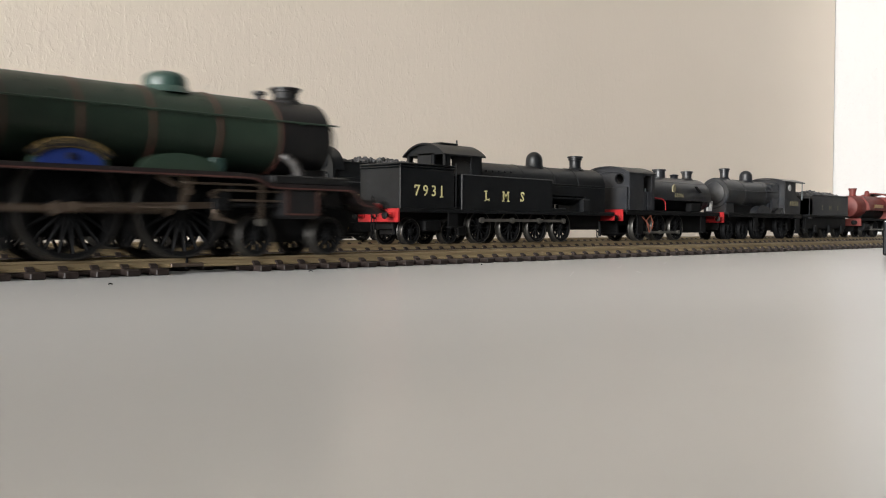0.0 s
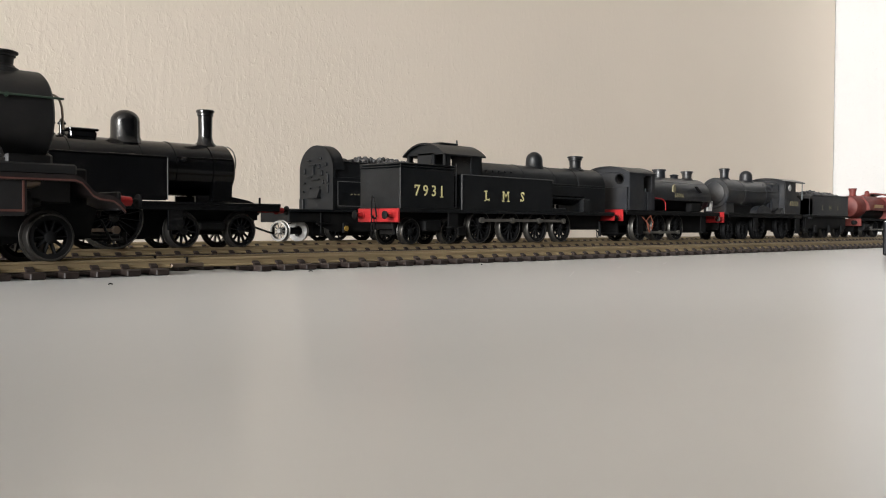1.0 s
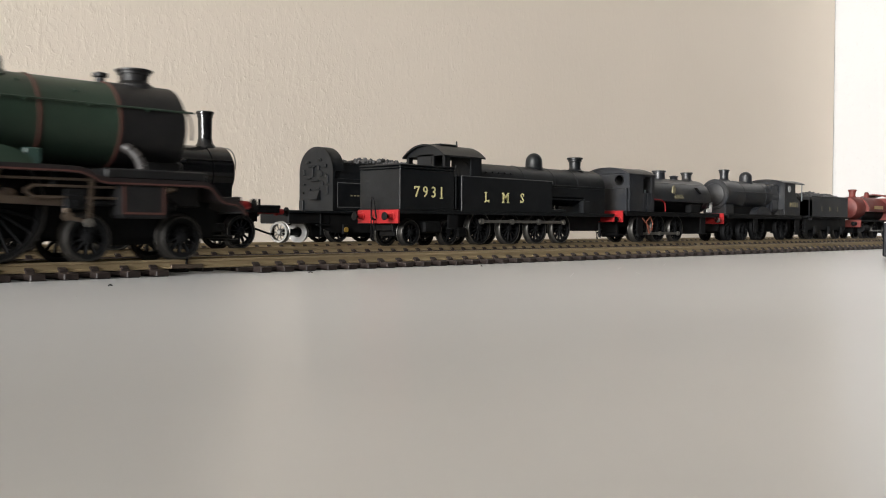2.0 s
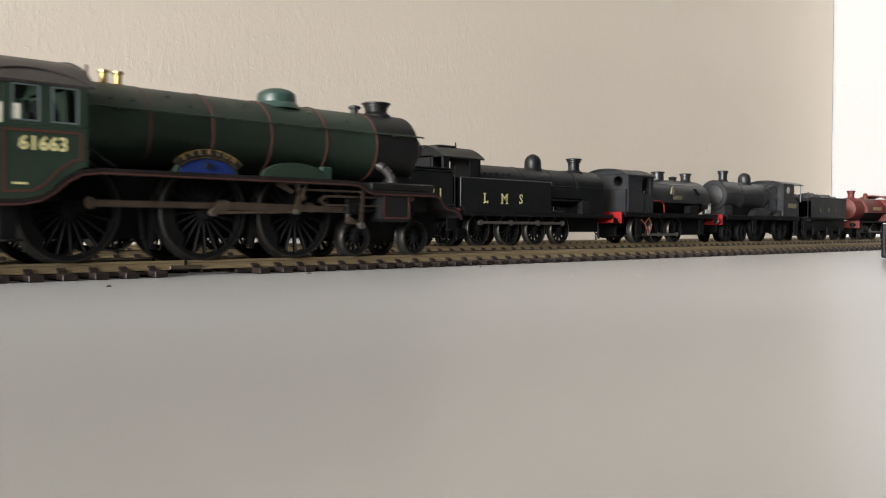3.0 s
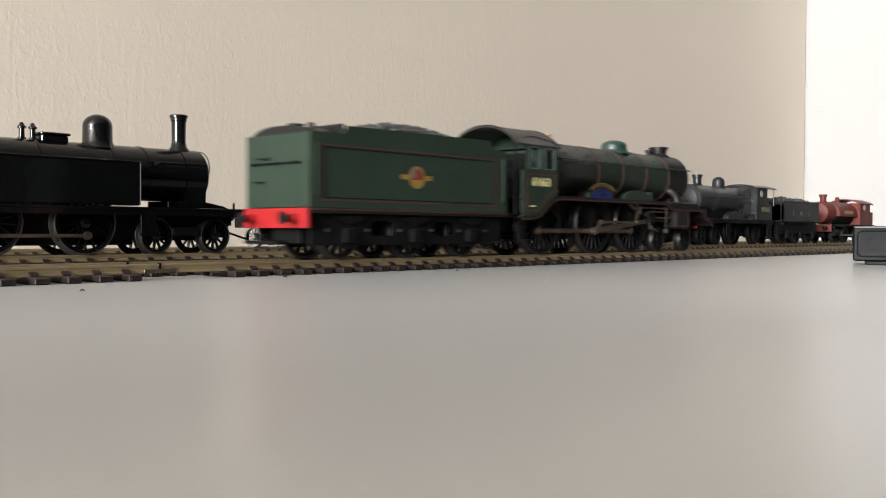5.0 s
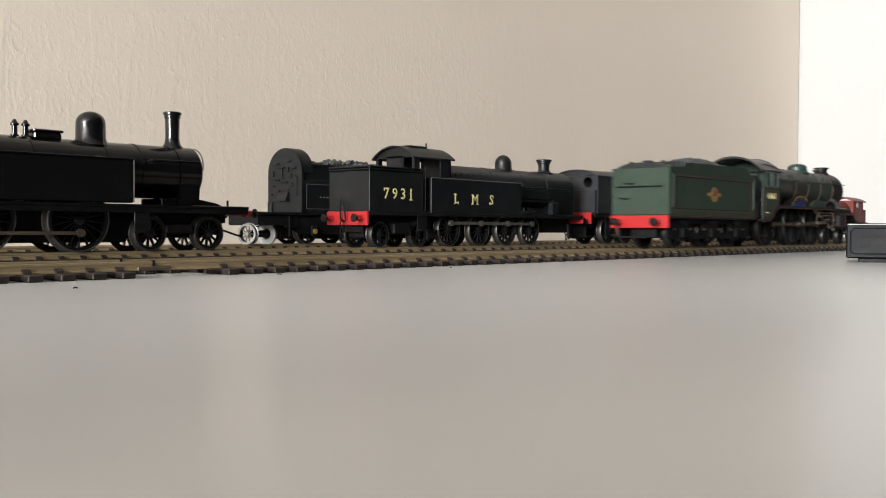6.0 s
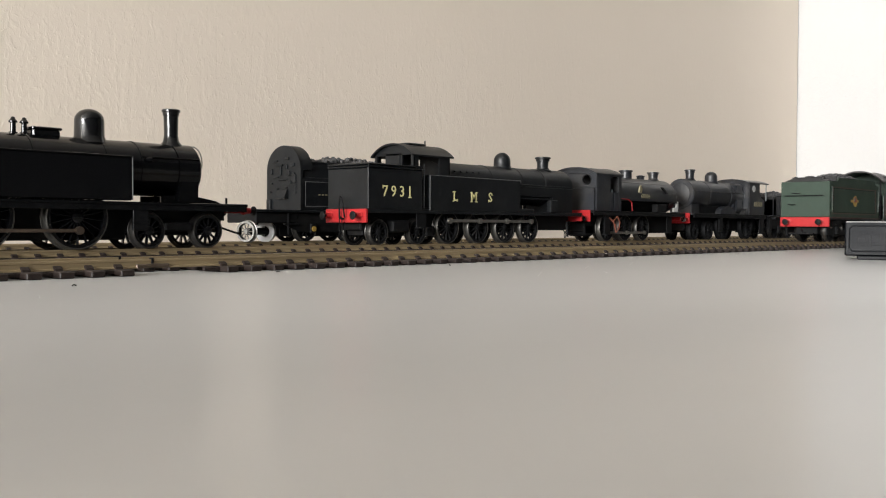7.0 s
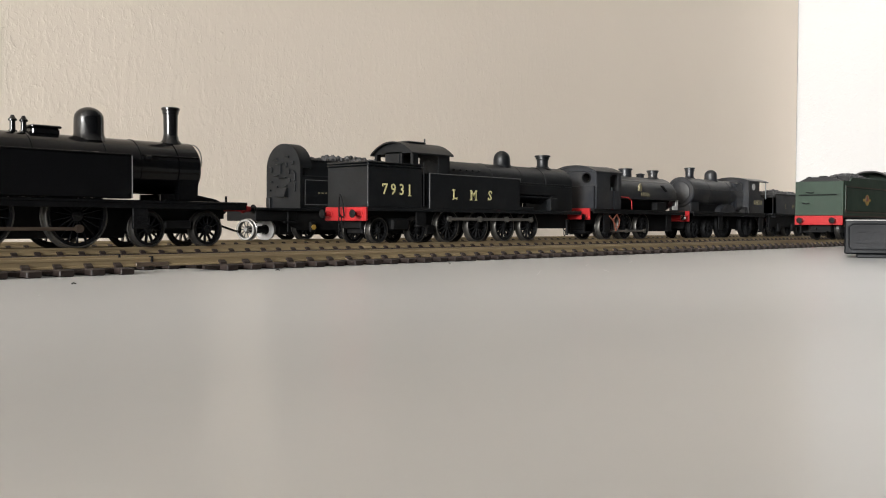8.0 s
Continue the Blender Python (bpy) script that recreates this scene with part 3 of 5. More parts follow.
        part("cab_pillar", Shape().prism([(w[0] - 1.9, 32.8), (w[0], 32.8), (w[0], 43.2), (w[0] - 3.4, 43.2), (w[0] - 2.4, 42.4), (w[0] - 1.9, 41.0)], a, b), GREEN, cab)
        part("cab_pillar", Shape().box(w[1], w[2], a, b, 32.8, 43.2, .1), GREEN, cab)
        part("cab_pillar", Shape().box(w[3], 139.3, a, b, 32.8, 43.2, .1), GREEN, cab)
        part("roof_post", Shape().box(113.8, 114.7, *sorted((side * 15.0, side * 15.8)), 15.6, 45.0, .2), UNDER, cab, "upright black roof post")
        part("cab_door", Shape().box(114.8, 117.0, *sorted((side * 15.1, side * 15.6)), 15.6, 33.4, .15), UNDER, cab, "low black cab door")
        part("side_rail", Shape().box(w[0], w[3], a, b, 32.8, 33.6, .1), GREEN, cab)
        part("side_rail", Shape().box(w[0], w[3], a, b, 42.2, 43.2, .1), GREEN, cab)
        for w0, w1 in ((w[0], w[1]), (w[2], w[3])):
            f = part("window_surround", Shape().rect_line(w0 + .1, w1 - .1, 33.6, 42.2, side * 17.0, .38, side, .3), GREYPANE, cab, "pale grey window rim")
            part("pane", Shape().box(w0 + .3, w1 - .3, side * 16.9 - .08, side * 16.9 + .08, 33.9, 41.9, .02), GLASS, f)
        o = side * 17.2
        c, d = sorted((o, o + side * .12))
        outl = [(119.2, 16.9), (126.3, 17.2), (129.2, 18.9), (132.4, 22.2), (135.8, 24.6), (138.0, 25.0), (138.0, 31.8), (119.2, 31.8)]
        inn = [(119.8, 17.5), (126.0, 17.8), (128.8, 19.4), (132.0, 22.8), (135.5, 25.1), (137.4, 25.6), (137.4, 31.2), (119.8, 31.2)]
        s = Shape()
        for i in range(len(outl)):
            j = (i + 1) % len(outl)
            s.prism([outl[i], outl[j], inn[j], inn[i]], c, d)
        part("lining_panel", s, LINING, sd, "red lined panel")
        if side < 0:
            letters("61663", 4.6, CREAM, sd, 128.6, -17.3, 28.4, "cream cabside number", spacing=1.02, bold=.12)
            s = Shape()
            for k in range(4):
                s.box(121.4 + .9 * k, 122.0 + .9 * k, -17.34, -17.2, 18.8, 19.4, .02)
            part("lettering", s, CREAM, sd)
        g = Shape().tube([(116.5, side * 17.0, 17.5), (116.5, side * 17.0, 32.6)], .28)
        part("grab_rail", g, GREEN, cab)
        st = sorted((side * 12.6, side * 16.4))
        part("footstep", Shape().box(119.8, 124, st[0], st[1], 5.6, 6.2, .1).box(119.8, 124, st[1] - .5, st[1], 6.2, 15.3, .1), UNDER, cab)
    rf = part("cab_roof", Shape().arch(113.0, 141.2, 17.5, 43.0, 50.6, .7, 18, 2.3), ROOF, cab, "dusty grey curved cab roof")
    for side in (-1, 1):
        pts = []
        for k in range(15):
            u = k / 14
            z = 43.3 + 3.2 * math.sin(math.pi * u) ** .8
            pts.append((114.0 + 27.0 * u, side * 17.5 * (1 - (z - 43.0) / 7.6) ** (1 / 2.3), z + .15))
        part("rain_strip", Shape().tube(pts, .3, 6), ROOF, rf, "thin curved rain strip")
    part("roof_rib", Shape().arch(139.6, 140.4, 17.6, 43.1, 50.9, .5, 18, 2.3), ROOF, rf)
    part("roof_rib", Shape().arch(113.0, 113.6, 17.6, 43.1, 50.9, .5, 18, 2.3), ROOF, rf)
    fr = [(-16, 42.6)] + [(16 * (2 * i / 12 - 1), 43 + 7.0 * (1 - abs(2 * i / 12 - 1) ** 2.3)) for i in range(13)] + [(16, 42.6)]
    part("cab_front", Shape().prism(fr, 137.0, 138.0, "yz"), GREEN, cab)
    part("backhead", Shape().prism([(-8, 17), (8, 17), (7.4, 37), (4.5, 41), (-4.5, 41), (-7.4, 37)], 134.4, 137, "yz"), UNDER, cab)
    s = Shape()
    for y, z in ((-5, 30), (0, 34), (5, 30), (-3, 38), (4, 37)):
        s.cyl((133.4, y, z), (134.5, y, z), 1.3)
    part("gauge", s, UNDER, cab)
    # front end
    bb = part("buffer_beam", Shape().box(272.2, 273.2, -13.6, 13.6, 12.6, 17.4, .2), SMOKE, e, "black buffer beam with a red face")
    part("beam_face", Shape().box(273.2, 273.4, -13.2, 13.2, 12.9, 17.1, .05), RED, bb, "red painted face")
    buffers(e, 273.4, 1, 15.1, RED, UNDER, length=6.2)
    s = Shape()
    for side in (-1, 1):
        s.tube([(272, side * 5, 10), (274.5, side * 5, 5), (278.5, side * 3, 5)], .4)
    s.tube([(268, 0, 6), (279, 0, 6), (279, 0, 4), (281, 0, 4), (281, 0, 7)], .6)
    part("tension_coupling", s, UNDER, e, "black hook coupling")
    part("vacuum_pipe", Shape().tube([(275, 3, 11), (276, 3, 15), (275.6, 3, 17)], .5), UNDER, e)
    s = Shape().tube([(259, -14.6, 21), (263, -13.5, 18.6), (266.8, -13.2, 16.2)], .25)
    part("front_rail", s, RODS, e)
    # bogie, cylinders, brakes
    bg = part("bogie_frame", Shape().prism([(224, 7.5), (228, 9.5), (258, 9.5), (262, 7.5), (262, 5.5), (246, 4.0), (240, 4.0), (224, 5.5)], -5.6, -4.6).prism([(224, 7.5), (262, 7.5), (262, 5), (224, 5)], 4.6, 5.6).box(236, 250, -5, 5, 5, 9), UNDER, e)
    for x in (230.4, 256.7):
        for side in (-1, 1):
            wheel(e, x, 5.9, side, 10, keyed=ROLLING)
    for x in DRIVERS:
        for side in (-1, 1):
            ph = PHASE if side < 0 else PHASE + math.pi / 2
            wheel(e, x, 13.35, side, 20, crank=CRANK, phase=ph, weight=True, keyed=DRIVING)
    for side in (-1, 1):
        y0, y1 = sorted((side * 10.8, side * 16.8))
        cy = part("cylinder", Shape().prism([(236.6, 11.0), (247.6, 11.0), (248.4, 11.9), (248.4, 20.4), (235.8, 20.4), (235.8, 11.9)], y0, y1), SMOKE, e, "black lined cylinder casing")
        part("lining_panel", Shape().rect_line(236.4, 247.8, 12.0, 20.2, side * 16.8, .5, side, .12), LINING, cy)
        part("cylinder_cover", Shape().lathe([(248.2, 3.2), (249.8, 3.0), (250.4, 1.2), (252.6, 1.0)], "x", (0, side * 13.4, 14.2), 18), UNDER, cy)
        part("valve_cover", Shape().lathe([(248.2, 1.8), (250.6, 1.6), (252.8, .7)], "x", (0, side * 13.2, 19.0), 14), RODS, cy)
        y = side * 13.6
        part("slide_bar", Shape().prism([(213.8, 17.4), (215.4, 18.4), (236, 18.4), (236, 19.0), (215.2, 19.0), (213.2, 17.9), (213.2, 16.9), (215.2, 15.7), (236, 15.7), (236, 16.3), (215.4, 16.3), (213.8, 17.2)], y - .8, y + .8), RODS, e, "pair of worn metal slide bars")
        part("bar_bracket", Shape().box(219.6, 220.6, y - .9, y + .9, 19.0, 22.8, .1), UNDER, e)
        y = side * 14.8
        part("valve_bracket", Shape().prism([(196.4, 22.9), (207, 22.9), (206.4, 21.9), (199.4, 21.7), (202.6, 19.8), (202.0, 18.9), (196.4, 21.2)], y - .3, y + .3), RODS, e)
        part("radius_rod", Shape().box(204, 229.4, side * 14.6 - .3, side * 14.6 + .3, 20.0, 20.7, .1).cyl((229, side * 14.2, 20.4), (229, side * 15.2, 20.4), .9), RODS, e)
        part("lifting_link", Shape().tube([(207.4, side * 15.2, 23), (205.6, side * 15.2, 18.2)], .4).cyl((205.6, side * 14.8, 18.0), (205.6, side * 15.8, 18.0), .9), RODS, e)
        part("expansion_link", Shape().prism([(203.6, 22.2), (205.2, 22.4), (206.2, 18), (204.6, 13.4), (203.0, 13.2), (204.2, 18)], side * 14.0, side * 14.5), RODS, e)
        part("link_pin", Shape().cyl((203.6, side * 14.2, 13.7), (203.6, side * 15.6, 13.7), .75, seg=10), RODS_GREY, e, "small bright pin")
        part("combination_lever", Shape().prism([(228.4, 21.0), (229.4, 21.0), (228.6, 9.6), (227.2, 9.6)], side * 15.4, side * 15.9), RODS, e)
        part("lever_pin", Shape().cyl((227.9, side * 15.2, 9.8), (227.9, side * 16.5, 9.8), 1.1, seg=12), RODS_GREY, e, "small bright pin")
        for x in DRIVERS[1:]:
            part("brake_hanger", Shape().prism([(x - 15.2, 18), (x - 14, 18), (x - 14.4, 3), (x - 16, 3.4)], side * 8.6, side * 9.6), UNDER, e)
        part("sand_pipe", Shape().tube([(157, side * 9, 14), (158, side * 9, 6), (160, side * 9, 1.5)], .45), UNDER, e)
    part("ashpan", Shape().prism([(143, 22), (163, 22), (160, 7), (146, 7)], -6, 6), UNDER, e)
    part("axle_cover", Shape().box(120, 268, -5.8, 5.8, 9, 23.3, .5), UNDER, e)
    # rods on both sides
    moving = {}
    for side, tag in ((-1, "near"), (1, "far")):
        y = side * 11.5
        s = Shape()
        for a, b in zip(DRIVERS, DRIVERS[1:]):
            a, b = a - DRIVERS[0], b - DRIVERS[0]
            s.box(a, b, y - .15, y + .15, -.6, .6, .02).box(a, b, y - .4, y + .4, .5, .85, .05).box(a, b, y - .4, y + .4, -.85, -.5, .05)
        for x in DRIVERS:
            s.cyl((x - DRIVERS[0], y - .6, 0), (x - DRIVERS[0], y + .6, 0), 1.55, seg=16)
            s.cyl((x - DRIVERS[0], y - side * 1.0, 0), (x - DRIVERS[0], y + side * 1.0, 0), .7, seg=10)
        moving["coupling", side] = part("coupling_rod", s, RODS, e, "tarnished metal coupling rod")
        y = side * 12.9
        s = Shape().prism([(0, .8), (46, .6), (46, -.6), (0, -.8)], y - .15, y + .15)
        for f in (-1, 1):
            s.prism([(0, f * 1.15), (46, f * .85), (46, f * .5), (0, f * .75)], y - .45, y + .45)
        s.cyl((0, y - .7, 0), (0, y + .7, 0), 1.6, seg=16).cyl((46, y - .7, 0), (46, y + .7, 0), 1.3, seg=14)
        moving["connecting", side] = part("connecting_rod", s, RODS, e, "tarnished metal connecting rod")
        y = side * 13.6
        s = Shape().box(-2.7, 2.7, y - .9, y + .9, -1.6, 2.0, .3).box(-2.4, 2.4, y - .6, y + .6, 1.9, 3.5, .1).cyl((0, y, 0), (19, y, 0), .6).cyl((0, y - 1.4, 0), (0, y + 1.4, 0), .75)
        moving["crosshead", side] = part("crosshead", s, UNDER, e, "dark crosshead block")
        u = Shape().prism([(-2.6, -2.9), (3.4, -4.4), (3.2, -5.2), (-2.8, -3.8)], side * 15.0 - .25, side * 15.0 + .25)
        part("union_link", u.cyl((-2.4, side * 14.4, -3.3), (-2.4, side * 15.6, -3.3), 1.1, seg=12).box(-2.9, -1.7, side * 14.2 - .3, side * 14.2 + .3, -3.4, -1.2, .1), RODS, moving["crosshead", side])
        y = side * 14.0
        s = Shape().cyl((0, y - .5, 0), (0, y + .5, 0), 1.3).cyl((3.2, y - .5, 3.6), (3.2, y + .5, 3.6), 1.0)
        s.prism([(-.8, .8), (.8, -.8), (4.0, 3.0), (2.6, 4.3)], y - .35, y + .35)
        moving["return", side] = part("return_crank", s, RODS, e)
        y = side * 14.6
        s = Shape().box(0, 27.6, y - .3, y + .3, -.45, .45, .1).cyl((0, y - .5, 0), (0, y + .5, 0), 1.0).cyl((27.6, y - .5, 0), (27.6, y + .5, 0), .8)
        moving["eccentric", side] = part("eccentric_rod", s, RODS, e)
    return e, moving


def green_tender():
    t = thing("tender", 0, 0, RAILTOP, "green lined tender with a coal load and red beam", "model tender", "model locomotives")
    bd = part("tank_body", Shape().box(14.4, 107.6, -15.6, 15.6, 16.3, 38.6, .5), GREEN, t, "green panelled tender tank")
    for side in (-1, 1):
        a, b = sorted((side * 15.3, side * 16.0))
        prof = [(14.0, 16.3), (108.6, 16.3), (108.6, 38.4), (107.4, 39.0), (102.5, 39.2), (100.2, 40.5), (99.2, 42.6), (29.0, 42.2), (28.2, 40.6), (27, 39.6), (14.0, 39.4)]
        sp = part("side_plate", Shape().prism(prof, a, b), GREEN, bd)
        part("lining_panel", Shape().rect_line(18.6, 102.0, 18.4, 36.0, side * 16.0, .55, side, .12), LINING, sp, "red lined rectangle")
        part("lining_panel", Shape().rect_line(19.5, 101.1, 19.3, 35.1, side * 16.0, .3, side, .1), UNDER, sp)
        y = side * 16.0
        a, b = sorted((y, y + side * .15))
        cr = part("crest_disc", Shape().lathe([(a, 3.5), (b, 3.5)], "y", (60.0, 0, 27.3), 28), YELLOW, sp, "round painted emblem in red, white and yellow")
        a, b = sorted((y + side * .15, y + side * .22))
        arc = [(60.0 + 3.1 * math.cos(q), 26.6 + 3.6 * math.sin(q)) for q in [math.pi * k / 10 for k in range(11)]]
        part("crest_field", Shape().prism(arc, a, b), CRIMSON, cr)
        part("crest_rim", Shape().lathe([(y + side * .1, 3.45), (y + side * .1, 3.85), (y + side * .2, 3.85), (y + side * .2, 3.45)], "y", (60.0, 0, 27.3), 28, loop=True), GILT, cr)
        part("crest_shape", Shape().prism([(57.2, 27.0), (59.4, 27.2), (59.6, 29.6), (58.6, 29.8), (57.6, 28.6)], *sorted((y + side * .22, y + side * .28))), GREYPANE, cr)
        for x0, x1 in ((52.6, 56.6), (63.4, 67.4)):
            part("crest_bar", Shape().box(x0, x1, *sorted((y, y + side * .12)), 26.5, 28.1, .02), YELLOW, cr)
        for x in (16, 105.6):
            part("grab_rail", Shape().tube([(x, side * 16.1, 20), (x, side * 16.7, 20.6), (x, side * 16.7, 35.6), (x, side * 16.1, 36.2)], .26), GREEN, sp)
        part("lower_valance", Shape().box(13.4, 109.4, *sorted((side * 15, side * 16.2)), 14.6, 16.2, .1), SMOKE, t)
        part("lining_strip", Shape().box(13.6, 109.2, *sorted((side * 16.2, side * 16.32)), 15.6, 16.05, .02), LINING, t, "thin red line")
        # outside frame with slots and axleboxes
        yf = sorted((side * 12.6, side * 13.6))
        s = Shape()
        for xa, xb, xm in ((16, 30.9, None), (30.9, 61.2, 46.6), (61.2, 89.7, 76.6), (89.7, 107, None)):
            if xm is None:
                s.box(xa, xb, *yf, 4.6, 14.8, .05)
            else:
                s.slotted(xa, xb, 4.6, 14.8, xm, 10.0, 5.9, 2.5, *yf)
        fr = part("side_frame", s, UNDER, t, "black frame plate with rounded slots")
        for x in (22.5, 39.4, 54.0, 69.4, 83.8, 98.4):
            part("bolt", Shape().cyl((x, side * 13.5, 9.4), (x, side * 14.3, 9.4), .55, seg=8), RODS, fr)
        for x in (30.9, 61.2, 89.7):
            q = sorted((side * 12.5, side * 13.7))
            part("horn_guide", Shape().prism([(x - 4.4, 11.6), (x + 4.4, 11.6), (x + 3.6, 3.6), (x - 3.6, 3.6)], *q), UNDER, fr)
            q = sorted((side * 13.7, side * 15.4))
            part("axlebox", Shape().box(x - 2.3, x + 2.3, *q, 5.2, 10.2, .4), UNDER, fr)
            part("leaf_spring", Shape().prism([(x - 6.6, 13.4), (x - 4, 12.2), (x, 11.2), (x + 4, 12.2), (x + 6.6, 13.4), (x + 4, 14), (x - 4, 14)], *sorted((side * 13.8, side * 15.0))), UNDER, fr)
        part("footstep", Shape().box(103, 107.5, *sorted((side * 12.5, side * 16.2)), 5.0, 5.6, .1).box(103, 107.5, *sorted((side * 13, side * 13.6)), 5.6, 12, .1), UNDER, t)
    part("rear_plate", Shape().box(13.5, 14.5, -16.0, 16.0, 16.3, 39.4, .2), GREEN, bd, "green rear plate")
    s = Shape().tube([(12.6, -12, 30.2), (12.6, 13, 30.2)], .3)
    for y in (-11, 0, 11):
        s.cyl((13.6, y, 30.2), (12.4, y, 30.2), .5, seg=8)
    s.tube([(12.8, 3, 32), (12.2, 4.5, 31.6), (12.8, 8.5, 32)], .3).tube([(12.8, 6, 24.6), (12.2, 8, 24.2), (12.8, 11, 24.8)], .3)
    part("rear_handrail", s, UNDER, bd, "black rear handrails")
    part("rear_tank_top", Shape().arch(14.2, 28.4, 15.6, 38.4, 42.0, 3.0, 14, 3.0), SMOKE, bd)
    part("filler_cap", Shape().lathe([(41.2, 2.6), (42.6, 2.6), (42.7, 2.9), (43.2, 2.7), (43.4, .5)], "z", (21, 0, 0), 18), SMOKE, bd)
    for y in (-9, 9):
        part("tank_vent", Shape().lathe([(40.5, 1.2), (42.6, 1.2), (43.0, .7)], "z", (20, y, 0), 12), SMOKE, bd)
    part("coal_plate", Shape().box(28, 29, -14.6, 14.6, 38.6, 43.0, .2), SMOKE, bd)
    part("coal_plate", Shape().box(98, 99, -14.6, 14.6, 38.6, 42, .2), SMOKE, bd)
    rnd = random.Random(3)
    part("coal_load", Shape().lumps(36, 98, -13, 13, 37.6, 8.4, 1.5, rnd), COAL, t, "heaped black coal")
    part("buffer_beam", Shape().box(12.6, 13.9, -16.0, 16.0, 9.9, 16.2, .2), RED, t, "bright red rear buffer beam")
    buffers(t, 12.6, -1, 13.0, RED, UNDER)
    part("tension_coupling", Shape().tube([(20, 0, 5.4), (9, 0, 5.4), (9, 0, 7.4), (7, 0, 7.4)], .7).box(7, 9, -8, 8, 5, 6), UNDER, t, "black hook coupling")
    part("chassis", Shape().box(17, 106, -7, 7, 5, 16.3, .4), UNDER, t)
    part("drawbar", Shape().box(104, 126, -2.5, 2.5, 7.5, 9, .2), UNDER, t)
    part("footplate", Shape().box(107.5, 117.4, -15, 15, 14.8, 15.6, .2), UNDER, t)
    part("front_bulkhead", Shape().box(106.6, 108, -13, 13, 15.8, 33, .2), UNDER, t)
    for x in (30.9, 61.2, 89.7):
        for side in (-1, 1):
            wheel(t, x, 8.3, side, 12, keyed=ROLLING)
    return t

# ---- standing stock on the middle track: local x is the place along the track ----
Y2, Y3 = 98.0, 196.0


def gloss_tank_loco():
    e = thing("tank_locomotive", 0, Y2, RAILTOP, "glossy black tank locomotive with tall chimney and large dome", "model locomotive", "model locomotives")
    R, cz = 10.5, 31.0
    bo = part("boiler", Shape().lathe([(118, R), (173, R), (187, R), (202.5, R)], "x", (0, 0, cz), 40), GLOSS, e, "glossy black boiler")
    for x in (145.5, 173, 187, 203.3):
        part("boiler_band", Shape().lathe([(x - .4, R - .4), (x - .4, R + .22), (x + .4, R + .22), (x + .4, R - .4)], "x", (0, 0, cz), 40, loop=True), GLOSS, bo)
    sb = part("smokebox", Shape().lathe([(203, R + .15), (212.2, R + .15), (213.0, R - .5), (213.2, 8), (214.4, 4), (214.8, .1)], "x", (0, 0, cz), 40), GLOSS, e)
    part("smokebox_saddle", Shape().prism([(203, 18.5), (211.6, 18.5), (211.8, 24), (212.2, 30), (203.5, 30), (203.2, 24)], -9.6, 9.6), GLOSS, sb)
    s = Shape().tube([(213.4 + 1.2 * math.sin(a), -9.5 * math.cos(a), cz + 1 + 9.2 * math.sin(a)) for a in [q * math.pi / 14 for q in range(15)]], .26)
    part("front_handrail", s, BRIGHT, sb, "bright wire handrail over the smokebox")
    chimney(e, 205.3, 41.3, 55.6, 2.75, 4.4, GLOSS, lip=.95)
    dome(e, 170.7, 41.2, 52.6, 5.5, GLOSS, square=.62)
    for x in (142.4, 146.3):
        part("safety_valve", Shape().lathe([(41, 1.5), (41.8, 1.5), (42, 1.0), (45.0, .95), (45.2, 1.5), (45.7, 1.5), (46.2, 1.0), (47.2, .5)], "z", (x, 0, 0), 14), GLOSS, e)
    part("filler_box", Shape().box(148, 158, -3.4, 3.4, 40.8, 43.2, .4).box(147.6, 158.6, -3.8, 3.8, 43.2, 44.2, .3), GLOSS, e)
    for side in (-1, 1):
        a, b = sorted((side * 9.0, side * 16))
        tk = part("side_tank", Shape().box(112, 179.4, a, b, 18.2, 34.2, .35), GLOSS, e, "plain glossy black side tank")
        part("tank_rim", Shape().box(112, 179.6, *sorted((side * 15.4, side * 16.2)), 34.1, 34.7, .1), GLOSS, tk)
        part("tank_edge", Shape().tube([(179.5, side * 15.9, 18.4), (179.5, side * 15.9, 34.4)], .2), GREYLINE, tk, "thin pale grey upright edge")
        part("tank_filler", Shape().box(158, 168, *sorted((side * 9.5, side * 13.5)), 34.2, 35.2, .3), GLOSS, tk)
        part("wash_pipe", Shape().lathe([(188, .5), (189, 1.0), (190.2, 1.0), (190.6, .4)], "x", (0, side * 10.6, 34.2), 12), GLOSS, bo)
        part("boiler_rail", Shape().tube([(187, side * 10.2, 35.3), (212, side * 10.2, 35.3)], .22), GLOSS, bo)
        part("frame_extension", Shape().prism([(196, 17.6), (224.5, 17.6), (221, 19.0), (213, 20.4), (205, 20.8), (196, 20.6)], side * 7.2, side * 8.0), GLOSS, e)
        part("valance", Shape().box(112, 231.0, *sorted((side * 14.6, side * 15.6)), 14.6, 16.8, .15), GLOSS, e)
        part("guard_plate", Shape().box(180.0, 186.4, *sorted((side * 14.4, side * 15.4)), 6.8, 15.0, .2), GLOSS, e)
        part("inner_frame", Shape().prism([(112, 6), (182, 6), (190, 11), (226, 11), (226, 16), (112, 16)], side * 5.6, side * 6.6), UNDER, e)
        part("coupling_rod", Shape().box(126.8, 161, side * 11.4 - .4, side * 11.4 + .4, 6.3, 7.6, .1).cyl((161, side * 10.6, 7), (161, side * 12.4, 7), 1.5).cyl((126.8, side * 10.6, 7), (126.8, side * 12.4, 7), 1.3), RODS, e)
        for x in (126.8, 161.0):
            wheel(e, x, 11.8, side, 18, GLOSS, TYRE)
        for x in (189.6, 215.8):
            wheel(e, x, 6.9, side, 12, GLOSS, STEEL)
